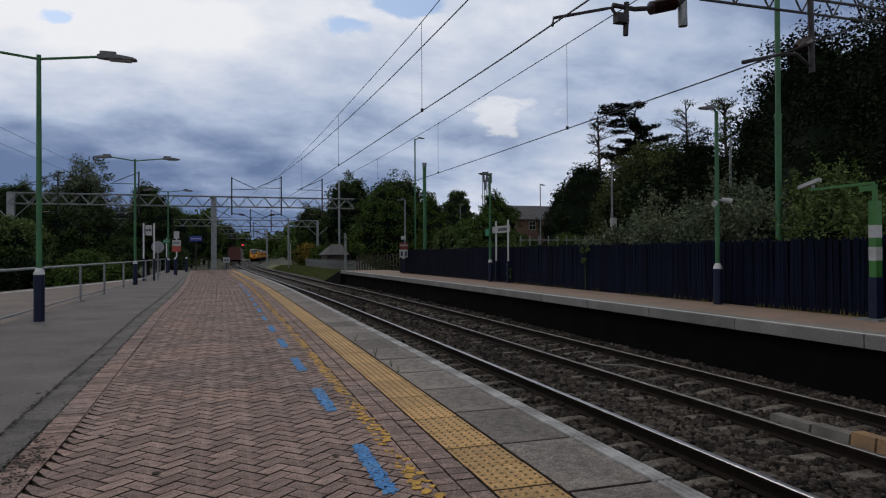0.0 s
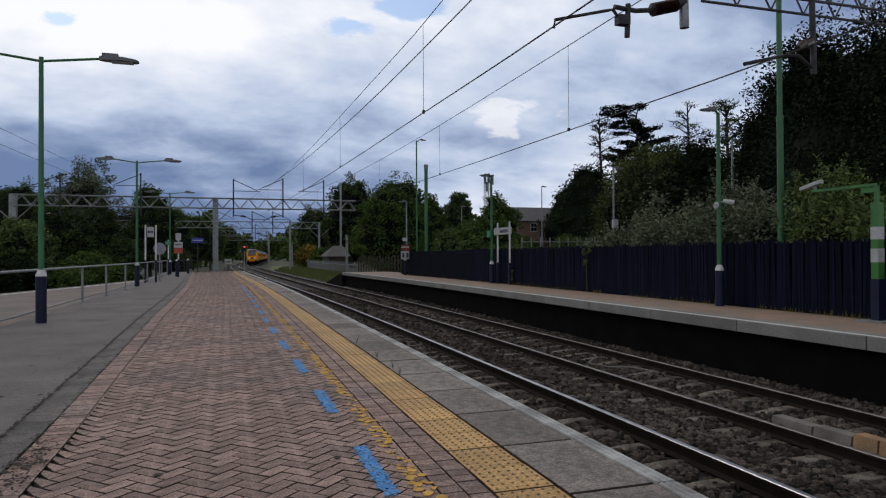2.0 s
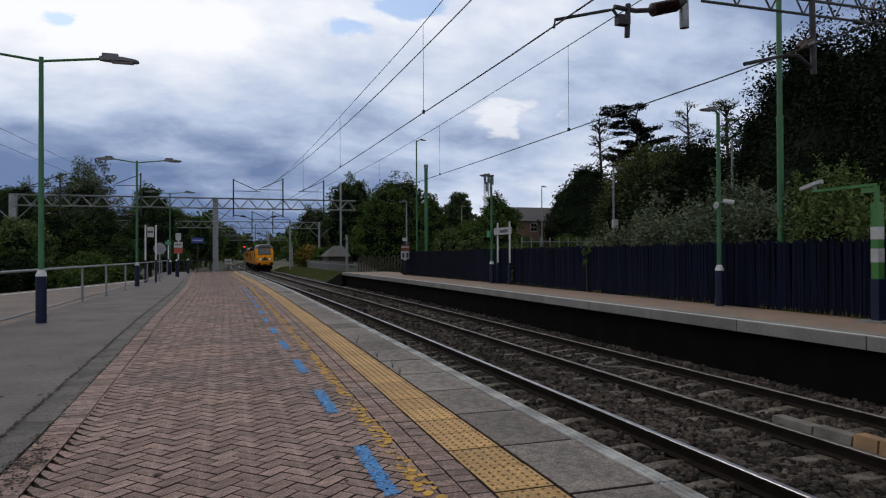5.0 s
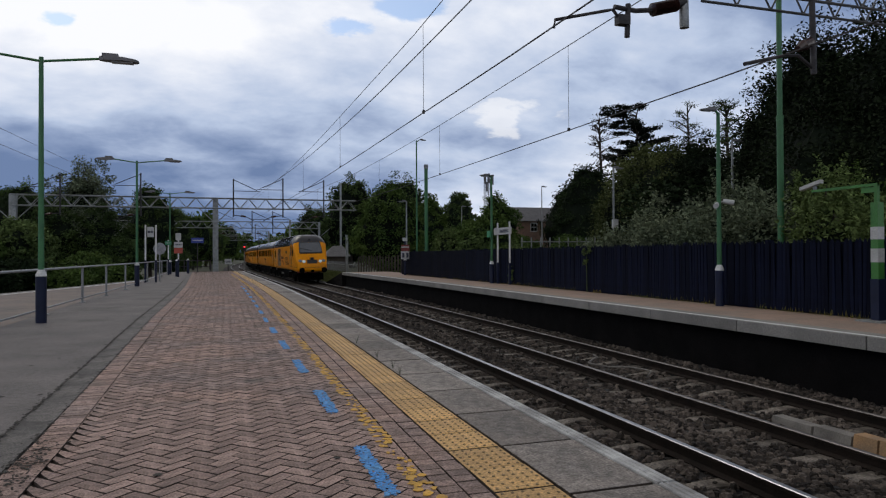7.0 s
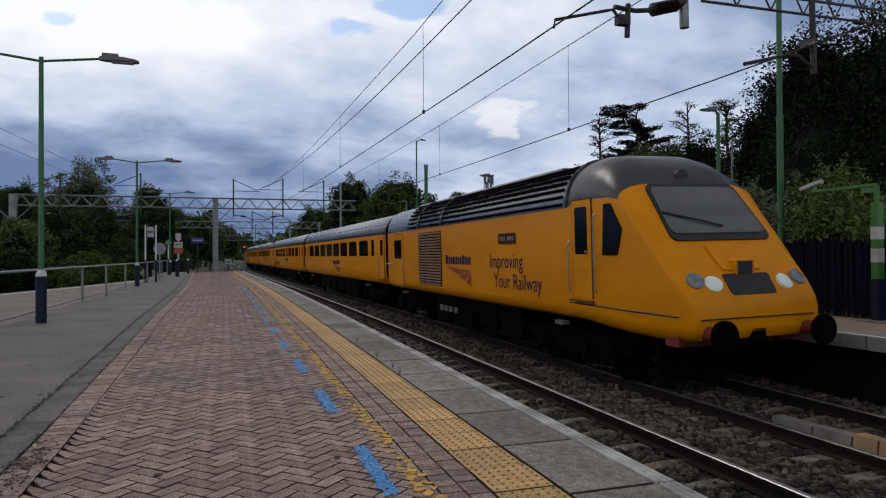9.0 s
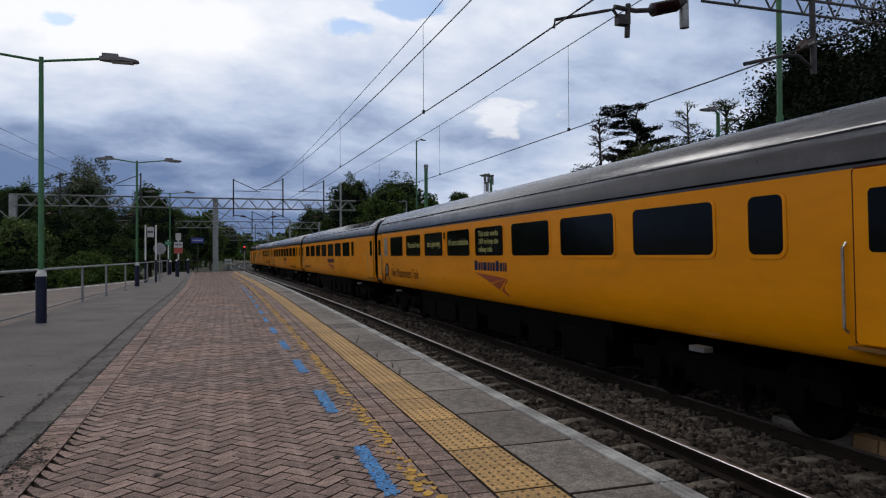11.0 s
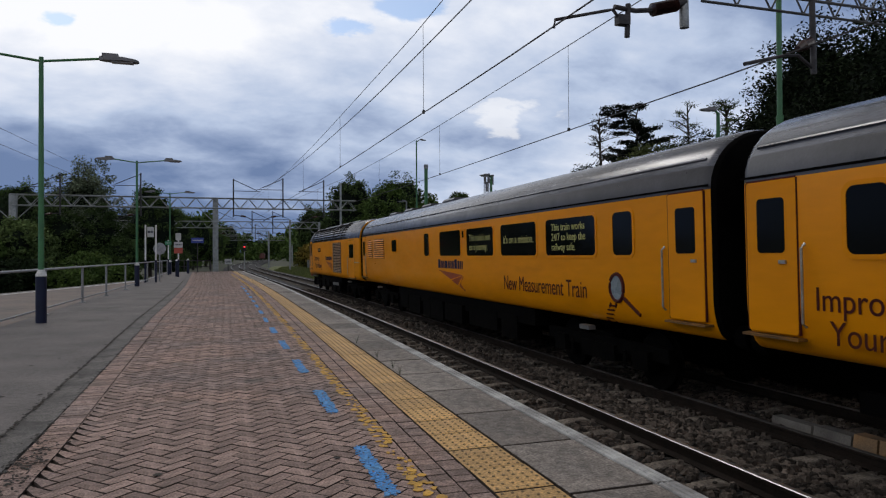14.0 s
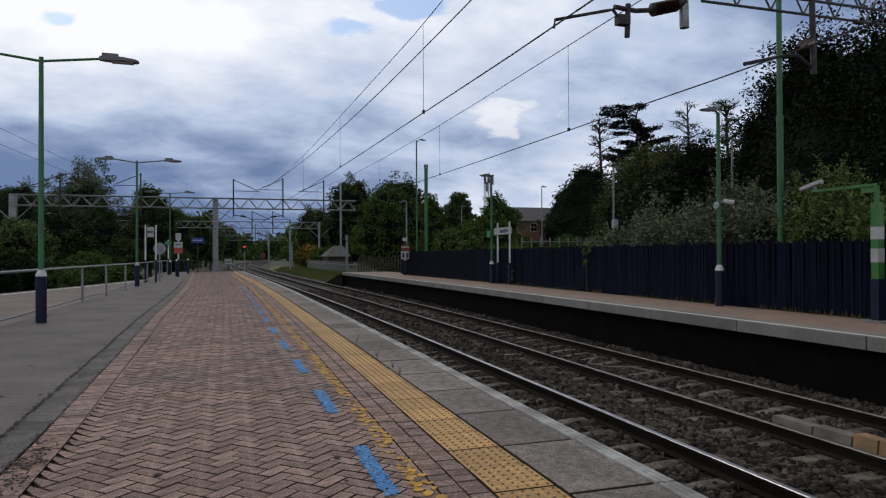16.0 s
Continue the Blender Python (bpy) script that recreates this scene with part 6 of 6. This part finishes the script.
    # the one at (27.3, 34.0) is added dark fill for the broad tree's shadow
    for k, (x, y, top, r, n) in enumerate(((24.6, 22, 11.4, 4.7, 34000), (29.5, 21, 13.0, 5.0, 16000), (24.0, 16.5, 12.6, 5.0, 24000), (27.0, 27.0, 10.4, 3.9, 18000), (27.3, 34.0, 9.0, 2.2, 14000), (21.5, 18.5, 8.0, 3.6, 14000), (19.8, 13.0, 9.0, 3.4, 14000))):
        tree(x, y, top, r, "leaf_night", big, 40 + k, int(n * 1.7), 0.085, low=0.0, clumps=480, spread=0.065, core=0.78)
    tree(27.1, 38, 9.3, 4.6, "leaf_olive", "broad rounded green tree behind the station bushes", 50, 40000, 0.09, low=0.05, clumps=320, spread=0.06, core=0.86)
    tree(25.0, 33, 6.6, 3.6, "leaf_dark", "dark understorey tree beside a broad green tree", 51, 5000, 0.18, low=0.0, clumps=80)
    layered_conifer(40.2, 60, 16.0, 4.1, 60, 2.6, start=0.55, step=0.05, taper=0.15)
    layered_conifer(34.6, 58, 14.8, 3.4, 61, 0.12, step=0.035, label="nearly bare conifer with thin upturned branches")
    layered_conifer(42.6, 55, 16.0, 3.0, 62, 0.4, "leaf_deep", step=0.045, size=0.08, label= "thin grey green conifer with sparse branches")
    layered_conifer(38.6, 45, 13.6, 3.4, 63, 0.9, "leaf_deep", step=0.045, size=0.08, label= "sparse grey green conifer behind dark trees")
    for k, (x, y, top, r, mat) in enumerate(((15.2, 26, 1.9, 1.6, "leaf_grey"), (14.4, 22, 2.5, 1.7, "leaf_grey"), (13.9, 19, 3.1, 1.7, "leaf_grey"), (13.8, 16.6, 3.4, 1.6, "leaf_grey"), (13.7, 14.6, 3.1, 1.3, "leaf_grey"), (13.2, 12.1, 3.5, 1.15, "leaf_light"), (13.2, 10.6, 2.6, 0.9, "leaf_light"), (15.5, 30, 1.7, 1.7, "leaf_mid"), (14.8, 34, 1.75, 1.6, "leaf_light"), (16.0, 17.5, 3.6, 2.0, "leaf_grey"), (16.5, 14.0, 3.4, 2.0, "leaf_mid"), (12.4, 17.6, 2.3, 0.85, "leaf_grey"), (12.3, 15.6, 2.2, 0.8, "leaf_grey"), (12.6, 20.5, 2.0, 0.9, "leaf_grey"))):
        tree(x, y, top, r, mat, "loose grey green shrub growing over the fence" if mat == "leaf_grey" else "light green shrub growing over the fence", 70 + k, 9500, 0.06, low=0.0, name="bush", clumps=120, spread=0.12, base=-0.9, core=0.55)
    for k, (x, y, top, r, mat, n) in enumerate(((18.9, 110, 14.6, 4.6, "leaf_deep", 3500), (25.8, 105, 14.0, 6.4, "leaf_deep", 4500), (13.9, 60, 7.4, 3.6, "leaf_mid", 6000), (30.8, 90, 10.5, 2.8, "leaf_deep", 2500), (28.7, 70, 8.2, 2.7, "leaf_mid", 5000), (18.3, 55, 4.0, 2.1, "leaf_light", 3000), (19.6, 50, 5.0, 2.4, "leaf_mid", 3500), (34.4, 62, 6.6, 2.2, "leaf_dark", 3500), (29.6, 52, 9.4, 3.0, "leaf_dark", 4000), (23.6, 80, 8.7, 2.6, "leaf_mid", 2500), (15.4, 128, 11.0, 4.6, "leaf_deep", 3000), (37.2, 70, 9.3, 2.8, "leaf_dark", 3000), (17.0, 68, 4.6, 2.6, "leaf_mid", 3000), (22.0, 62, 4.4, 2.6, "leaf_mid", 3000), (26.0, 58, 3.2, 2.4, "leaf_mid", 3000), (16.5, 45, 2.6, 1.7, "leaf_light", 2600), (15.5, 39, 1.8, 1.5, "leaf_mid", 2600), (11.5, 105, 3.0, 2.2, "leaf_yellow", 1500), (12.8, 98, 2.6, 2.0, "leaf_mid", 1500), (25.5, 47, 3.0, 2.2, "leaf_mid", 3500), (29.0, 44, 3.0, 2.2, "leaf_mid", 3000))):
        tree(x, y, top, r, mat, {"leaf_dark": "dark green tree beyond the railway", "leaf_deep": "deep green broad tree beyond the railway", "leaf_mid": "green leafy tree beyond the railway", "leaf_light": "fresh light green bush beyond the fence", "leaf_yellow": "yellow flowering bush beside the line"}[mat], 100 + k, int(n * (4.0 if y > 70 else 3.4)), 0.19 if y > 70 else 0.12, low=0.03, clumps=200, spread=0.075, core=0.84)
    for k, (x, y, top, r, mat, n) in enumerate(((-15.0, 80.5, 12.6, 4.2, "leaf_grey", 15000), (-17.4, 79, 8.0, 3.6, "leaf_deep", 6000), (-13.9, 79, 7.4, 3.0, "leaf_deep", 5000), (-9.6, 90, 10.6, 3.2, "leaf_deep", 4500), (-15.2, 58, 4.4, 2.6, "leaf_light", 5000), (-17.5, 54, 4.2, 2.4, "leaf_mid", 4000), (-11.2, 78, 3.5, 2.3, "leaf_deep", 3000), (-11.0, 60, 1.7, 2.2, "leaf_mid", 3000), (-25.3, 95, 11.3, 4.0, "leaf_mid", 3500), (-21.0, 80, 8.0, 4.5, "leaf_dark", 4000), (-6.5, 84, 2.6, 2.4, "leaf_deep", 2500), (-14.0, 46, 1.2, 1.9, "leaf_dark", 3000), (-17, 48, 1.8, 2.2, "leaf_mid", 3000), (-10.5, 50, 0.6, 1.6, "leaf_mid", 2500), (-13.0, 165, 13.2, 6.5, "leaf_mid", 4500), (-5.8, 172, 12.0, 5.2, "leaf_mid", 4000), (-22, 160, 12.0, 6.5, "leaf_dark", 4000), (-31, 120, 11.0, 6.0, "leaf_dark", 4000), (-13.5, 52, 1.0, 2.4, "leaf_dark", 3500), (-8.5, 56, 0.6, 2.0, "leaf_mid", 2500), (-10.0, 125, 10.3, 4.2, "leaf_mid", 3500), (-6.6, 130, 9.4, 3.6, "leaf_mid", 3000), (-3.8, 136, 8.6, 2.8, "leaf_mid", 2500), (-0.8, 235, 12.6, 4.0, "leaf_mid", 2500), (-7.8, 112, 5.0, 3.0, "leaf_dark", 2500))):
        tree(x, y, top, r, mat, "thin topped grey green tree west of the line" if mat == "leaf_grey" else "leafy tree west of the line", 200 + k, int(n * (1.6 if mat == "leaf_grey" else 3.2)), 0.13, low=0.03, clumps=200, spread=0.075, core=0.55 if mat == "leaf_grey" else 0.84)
    rng = random.Random(77)
    woods = S()
    cs = []
    for k in range(900):
        u = rng.uniform(-70, 75)
        y = rng.uniform(165, 330) if u < 30 else rng.uniform(150, 260)
        if abs(u - 4 - (y - 150) * 0.06) < 9 and y < 300:
            continue
        top = 8.5 + 4.5 * noise.noise((u * 0.06, y * 0.02, 1)) + (3.0 if u < -2 else 0) + (y - 150) * 0.015
        cs.append((u, y, -1 + top * rng.random() ** 0.7))
    leaves(woods, cs, 26000, 1.1, 0.8, rng)
    row = []
    for k in range(1500):
        u, y = rng.uniform(-110, 130), rng.uniform(432, 490)
        top = 15.5 + 3.5 * noise.noise((u * 0.05, 3, 1)) - (5.0 if 12 < u < 26 else 0)
        row.append((u, y, -1 + top * rng.random() ** 0.8))
    leaves(woods, row, 16000, 1.6, 1.9, rng)
    thing("far_woods", woods, M["leaf_mid"], "distant mixed woodland round the line", "woodland", kind="stuff")
    g = S()
    for k in range(16000):
        y = 51 + 60 * rng.random() ** 1.4
        o = rng.uniform(9.4, 13.2)
        x = o + bend(y)
        h = rng.uniform(0.12, 0.4)
        z = -1.2 + 0.55 * min(1, (o - 9.2) / 1.5)
        a = rng.uniform(0, 3.14)
        w = 0.02 + 0.02 * (y > 70)
        g.add([(x - w * math.cos(a), y - w * math.sin(a), z), (x + w * math.cos(a), y + w * math.sin(a), z), (x + rng.uniform(-0.1, 0.1), y + rng.uniform(-0.1, 0.1), z + h)], [(0, 1, 2)])
    thing("grass", g, M["grass"], "long rough grass on the bank beside the track", "grass", kind="stuff")
    for y, z, n in ((19.1, 1.19, 260), (25.1, 0.55, 200)):
        x = FENCE - 0.05 + bend(y)
        cl = leaves(S(), [(x, y + rng.uniform(-0.3, 0.3), z + rng.uniform(-0.25, 0.3)) for k in range(9)], n, 0.035, 0.04, rng)
        cl.tube([(x, y, ZP2), (x + 0.02, y + 0.05, z), (x, y - 0.1, z + 0.25)], [0.012, 0.008, 0.004], 5)
        thing("climbing_plant", cl, M["leaf_light"], "small pale green climber growing on the navy fence", "climbing plant", "climbers on the fence")
    foot = S()
    for k in range(900):
        y = rng.uniform(8, 41)
        if noise.noise((y * 0.6, 7, 2)) < -0.1:
            continue
        x = FENCE - rng.uniform(0.03, 0.12) + bend(y)
        h, a = rng.uniform(0.03, 0.16), rng.uniform(-0.05, 0.05)
        foot.add([(x, y - 0.008, ZP2), (x, y + 0.008, ZP2), (x + rng.uniform(-0.03, 0.03), y + a, ZP2 + h)], [(0, 1, 2)])
    thing("fence_weeds", foot, M["leaf_yellow"], "dry brown weeds along the foot of the fence", "weeds", kind="stuff")
    bank = S()
    sweep([(9.2, -1.5), (14.0, -1.5), (14.0, -0.6), (10.7, -0.65), (9.4, -1.2)], ys_between(END2 + 1, 130, 4), bank)
    thing("bank", bank, M["grass"], "low grassy bank beside the track", "bank", kind="structure")


plants()


# ---- paving of the near platform ----
def herringbone():
    rng = random.Random(11)
    u, g = 0.1, 0.0032
    c45 = math.sqrt(0.5)
    one = S().add([(-0.1 + g, -0.05 + g, -0.02), (0.1 - g, -0.05 + g, -0.02), (0.1 - g, 0.05 - g, -0.02), (-0.1 + g, 0.05 - g, -0.02), (-0.0975 + g, -0.0475 + g, 0), (0.0975 - g, -0.0475 + g, 0), (0.0975 - g, 0.0475 - g, 0), (-0.0975 + g, 0.0475 - g, 0)],
                  [(4, 5, 6, 7), (0, 1, 5, 4), (1, 2, 6, 5), (2, 3, 7, 6), (3, 0, 4, 7)])
    one.s[-4:] = [1] * 4
    one = one.mesh("brick", [M["paver_one"], M["joint"]])
    field = S()
    count = 0
    near = []
    R0, R1 = -1.06, 1.055
    for i in range(-60, 460):
        for j in range(-60, 460):
            d = (i - j) % 4
            if d not in (0, 3):
                continue
            cu, cv, turn = ((i + 1) * u, (j + 0.5) * u, 0) if d == 0 else ((i + 0.5) * u, (j + 1) * u, 90)
            # the courses lie at 45 degrees to the edge
            y, x = (cu + cv) * c45, (cv - cu) * c45
            if not (-6.0 < y < END1 - 0.2) or not (R0 - 0.10 + left(y) < x < R1 + 0.10):
                continue
            near.append((y, x, turn + 45))
    near.sort()
    for y, x, turn in near:
        lo, hi = R0 + left(y), R1
        z = rng.uniform(-0.003, 0.001)
        if count < 300 and y > 2.9 and lo + 0.12 < x < hi - 0.12:
            count += 1
            part("brick", one, None, platform, at=pose(x + bend(y), y, z, rng.uniform(-0.7, 0.7), rng.uniform(-0.7, 0.7), turn + rng.uniform(-0.6, 0.6)))
            continue
        a = radians(turn + rng.uniform(-0.6, 0.6))
        ca, sa = math.cos(a), math.sin(a)
        v = []
        for k, (hx, hy, hz) in enumerate(((0.0965, 0.0465, -0.02), (0.0942, 0.0442, 0.0))):
            for sx, sy in ((-1, -1), (1, -1), (1, 1), (-1, 1)):
                px, py = x + ca * sx * hx - sa * sy * hy, y + sa * sx * hx + ca * sy * hy
                v.append((min(max(px, lo), hi) + bend(py), py, hz + z))
        field.add(v, [(4, 5, 6, 7), (0, 1, 5, 4), (1, 2, 6, 5), (2, 3, 7, 6), (3, 0, 4, 7)])
        field.s[-4:] = [1] * 4
    part("brick_field", field, [M["paver"], M["joint"]], platform, "pinkish grey bricks laid in herringbone", kind="stuff")


def courses():
    """Header courses on both sides of the herringbone."""
    rng = random.Random(3)
    for x0, x1, follow, shift in ((-1.275, -1.068, True, 0.0), (1.065, 1.193, False, 0.0), (1.197, 1.325, False, 0.045)):
        s = S()
        y = -6.0 + shift
        while y < END1 - 0.2:
            o = left(y) if follow else 0.0
            z = rng.uniform(-0.004, 0.001)
            a, b = x0 + o + bend(y) + 0.003, x1 + o + bend(y) - 0.003
            s.box(a, b, y + 0.004, y + 0.096, -0.02, z, chamfer=0.002, flank=1)
            y += 0.1
        part("header_course", s, [M["paver"], M["joint"]], platform, "row of bricks laid end to end", kind="stuff")


def tactile():
    s = S()
    s.box(0.008, 0.360, 0.007, 0.393, -0.022, 0.0, chamfer=0.003, flank=2)
    for i in range(6):
        for j in range(6):
            cx, cy = 0.035 + i * 0.0595, 0.034 + j * 0.0665
            ring = [[(cx + r * math.cos(t * math.pi / 4), cy + r * 1.25 * math.sin(t * math.pi / 4), z) for t in range(8)] for r, z in ((0.0098, 0.0), (0.0065, 0.005))]
            s.skin(ring, 1, True)
    me = s.mesh("tactile_tile", [M["tactile"], M["tactile_dome"], M["joint"]])
    y = 2.12 - 20 * 0.4
    rng = random.Random(8)
    while y < END1 - 0.5:
        part("tactile_tile", me, None, platform, "buff tactile paving tile with worn studs", at=pose(1.33 + bend(y), y, rng.uniform(-0.002, 0.002), 0, 0, -math.degrees(math.atan2(bend(y + 0.4) - bend(y), 0.4))))
        y += 0.4


def edge_slabs():
    s = S().box(1.716, 2.230, 0.015, 0.920, -0.05, 0.0, chamfer=0.004, flank=1)
    me = s.mesh("edge_slab", [M["slab"], M["joint"]])
    lip = S()
    prof = [(2.237, -0.14), (2.378, -0.14), (2.378, -0.02), (2.366, -0.003), (2.335, -0.001), (2.331, -0.008), (2.322, -0.008), (2.318, 0.0), (2.295, 0.0), (2.291, -0.008), (2.282, -0.008), (2.278, 0.0), (2.255, 0.0), (2.251, -0.008), (2.242, -0.008), (2.237, 0.0)]
    lip.skin([[(x, y, z) for x, z in prof] for y in (0.008, 0.927)])
    ml = lip.mesh("edge_lip", M["lip"])
    y = 3.18 - 0.935 * 10
    rng = random.Random(4)
    while y < END1 - 0.5:
        turn = -math.degrees(math.atan2(bend(y + 0.935) - bend(y), 0.935))
        at = pose(bend(y), y, rng.uniform(-0.003, 0.002), 0, 0, turn)
        sl = part("edge_slab", me, None, platform, "grey concrete edge slab", at=at)
        part("edge_lip", ml, None, sl, "worn whitened edge lip")
        y += 0.935


def blotch(s, x, y, rx, ry, z, rng, n=9):
    pts = [(x + rx * math.cos(t * 6.283 / n) * rng.uniform(0.8, 1.15), y + ry * math.sin(t * 6.283 / n) * rng.uniform(0.8, 1.15)) for t in range(n)]
    s.add([(a, b, z) for a, b in pts] + [(a, b, z - 0.002) for a, b in pts], [tuple(range(n))] + [(k, k + n, (k + 1) % n + n, (k + 1) % n) for k in range(n)])


def paint_marks():
    rng = random.Random(21)
    s = S()
    y = 2.4
    while y < 50:
        w = 0.052 if noise.noise((0, y * 1.3, 4)) > -0.1 else 0.030
        for k in range(5):
            if rng.random() < (0.8 if w > 0.04 else 0.4):
                blotch(s, 1.0 + bend(y) + rng.uniform(-0.05, 0.05), y + rng.uniform(-0.05, 0.05), w * rng.uniform(0.2, 0.6), rng.uniform(0.012, 0.034), 0.0045 + rng.random() * 0.001, rng)
        y += 0.08
    thing("yellow_line", s, M["yellow_paint"], "flaking yellow safety line on the brick paving", "painted line", kind="stuff")
    for k in range(14):
        a = 3.46 + k * 1.96
        b = a + 0.92
        m = S()
        x = 0.81 - 0.012 * (a - 3.46) if a < 13 else 0.70
        t = a
        while t < b:
            f = 1.0 if k < 5 else 0.75
            for q in range(15):
                blotch(m, x + bend(t) + rng.uniform(-0.042, 0.042) * f + rng.gauss(0, 0.006), t + rng.uniform(-0.03, 0.03), 0.013 * f * rng.uniform(0.4, 1.1), 0.016 * rng.uniform(0.4, 1.1), 0.0045 + rng.random() * 0.0012, rng, 7)
            t += 0.035
        thing("blue_mark", m, M["blue_paint"], "blue sprayed paint dash on brick paving", "paint mark", "row of blue dashes")


def weeds():
    rng = random.Random(31)
    for x, y in ((1.70, 6.9), (1.72, 7.3), (1.71, 8.1), (1.73, 9.6)):
        s = S()
        for k in range(5):
            h = rng.uniform(0.04, 0.13)
            a, b = rng.uniform(-0.05, 0.05), rng.uniform(-0.05, 0.05)
            s.tube([(x, y, -0.002), (x + a * 0.4, y + b * 0.4, h * 0.6), (x + a, y + b, h)], [0.002, 0.0015, 0.001], 4)
        thing("weed", s, M["leaf_dark"], "thin dark weed growing in a slab joint", "weed", "weeds in the joints")
    s = S()
    for k in range(1500):
        y = 3.0 + 34 * rng.random() ** 1.6
        x = (-1.53 if rng.random() < 0.75 else -1.28) + left(y) + bend(y) + rng.gauss(0, 0.014)
        blotch(s, x, y, rng.uniform(0.004, 0.014), rng.uniform(0.008, 0.035), 0.003 + rng.random() * 0.003, rng, 6)
    for k in range(260):
        y = rng.gauss(4.7, 0.35)
        blotch(s, rng.gauss(-1.2, 0.06), y, rng.uniform(0.004, 0.012), rng.uniform(0.004, 0.014), 0.004 + rng.random() * 0.002, rng, 6)
    thing("gutter_dirt", s, M["leaf_litter"], "dark dirt and moss gathered along the drain", "dirt", kind="stuff")
    for k in range(95):
        x, y = rng.uniform(-3.6, 1.0), rng.uniform(3.5, 24)
        s = S()
        blotch(s, x, y, rng.uniform(0.012, 0.03), rng.uniform(0.01, 0.03), 0.008, rng, 6)
        thing("fallen_leaf", s, M["leaf_litter"], "small dark fallen leaf on the platform", "leaf", "litter on the platform")


M["tactile_dome"] = surf("dirty tactile stud", (0.22, 0.145, 0.065), (0.17, 0.115, 0.06), 0.75, 3)
M["leaf_litter"] = surf("dead leaf", (0.04, 0.032, 0.025), (0.03, 0.026, 0.02), 0.9, 3)


# ---- what moves ----
TRAIN = []
TIMES = [0.0, 1.0, 2.0, 3.0, 4.0, 5.25, 6.5, 7.5, 8.5, 9.0, 10.2, 11.4, 12.5, 13.5, 14.5, 15.25, 16.0]
NOSE = [211.5, 188.92, 166.34, 143.76, 121.18, 92.93, 64.67, 41.86, 18.95, 7.45, -19.3, -45.65, -69.93, -91.85, -113.9, -130.5, -147.0]


def on_track(track, s, z):
    a, b = s - 7.0, s + 7.0
    pa, pb = track + bend(a), track + bend(b)
    return pose((pa + pb) / 2, s, z, 0, 0, 180 - math.degrees(math.atan2(pb - pa, 14.0)))


def motions():
    tilt = pose(0, 0, 0, 0, math.degrees(math.atan2(Z2B - Z2A, 1.505)), 0)
    behind = 8.9
    for i, car in enumerate(TRAIN):
        flip = pose(0, 0, 0, 0, 0, 180) if i == 6 else Matrix()
        rows = []
        for t, s in zip(TIMES, NOSE):
            rows.append((t, on_track(TRACK2, s + behind, (Z2A + Z2B) / 2) @ tilt @ flip))
        walk(car, rows)
        behind += 20.4 if i in (0, 5) else 23.0
    walk(red_wagon, [(0.0, on_track(TRACK1, 165, Z1)), (2.0, on_track(TRACK1, 240, Z1)), (4.0, on_track(TRACK1, 315, Z1)), (7.0, on_track(TRACK1, 390, Z1)), (9.0, on_track(TRACK1, 400, Z1)), (16.0, on_track(TRACK1, 400, Z1))])


def train():
    TRAIN.append(power_car())
    TRAIN.append(coach([(-9.74, -9.28)] + LARGE + [(8.96, 9.48)], coach_one, label="yellow railway coach with a plain row of dark windows"))
    TRAIN.append(coach([(-9.92, -9.4, "pane_pale"), (-8.91, -7.13), (-6.67, -4.92), (-4.47, -2.68), (-2.27, -0.49), (-0.1, 1.64)] + LARGE[5:] + [(8.96, 9.48)], coach_two, label="yellow railway coach with pale slogans in its dark windows"))
    TRAIN.append(coach([(6.62, 7.19), (4.41, 6.2), (2.18, 3.95), (-0.06, 1.74), (-2.3, -0.52), (-4.53, -2.77), (-6.87, -5.02), (-9.12, -7.35)], coach_three, label="yellow railway coach with a blank end and open roof well", well=(3.4, 10.2)))
    TRAIN.append(coach([(-9.74, -9.28)] + LARGE + [(8.96, 9.48)], coach_four, label="yellow railway coach with maroon slogan at its end"))
    TRAIN.append(coach([(-5.72, -5.0, "pane", 2.3, 2.72), (-1.56, -1.06), (-0.02, 1.75), (2.21, 3.98), (4.42, 6.2), (6.62, 8.42), (8.95, 9.49)], coach_five, label="yellow railway coach with louvred vents and slogan windows"))
    TRAIN.append(power_car(True))


train()


def wagon():
    car = thing("railway_wagon", None, None, "dull red railway coach running away on the nearer track", "railway coach")
    part("body", S().skin([[(x, y, z) for x, z in shell(1.35, 0.9, 3.8, (0.9, 0.9), 0.2, 5)] for y in (-10, 10)]), M["red_train"], car, smooth=True)
    for y in (-7, 7):
        bogie(car, y)
    return car


red_wagon = wagon()

herringbone()
courses()
tactile()
edge_slabs()
paint_marks()
weeds()


motions()
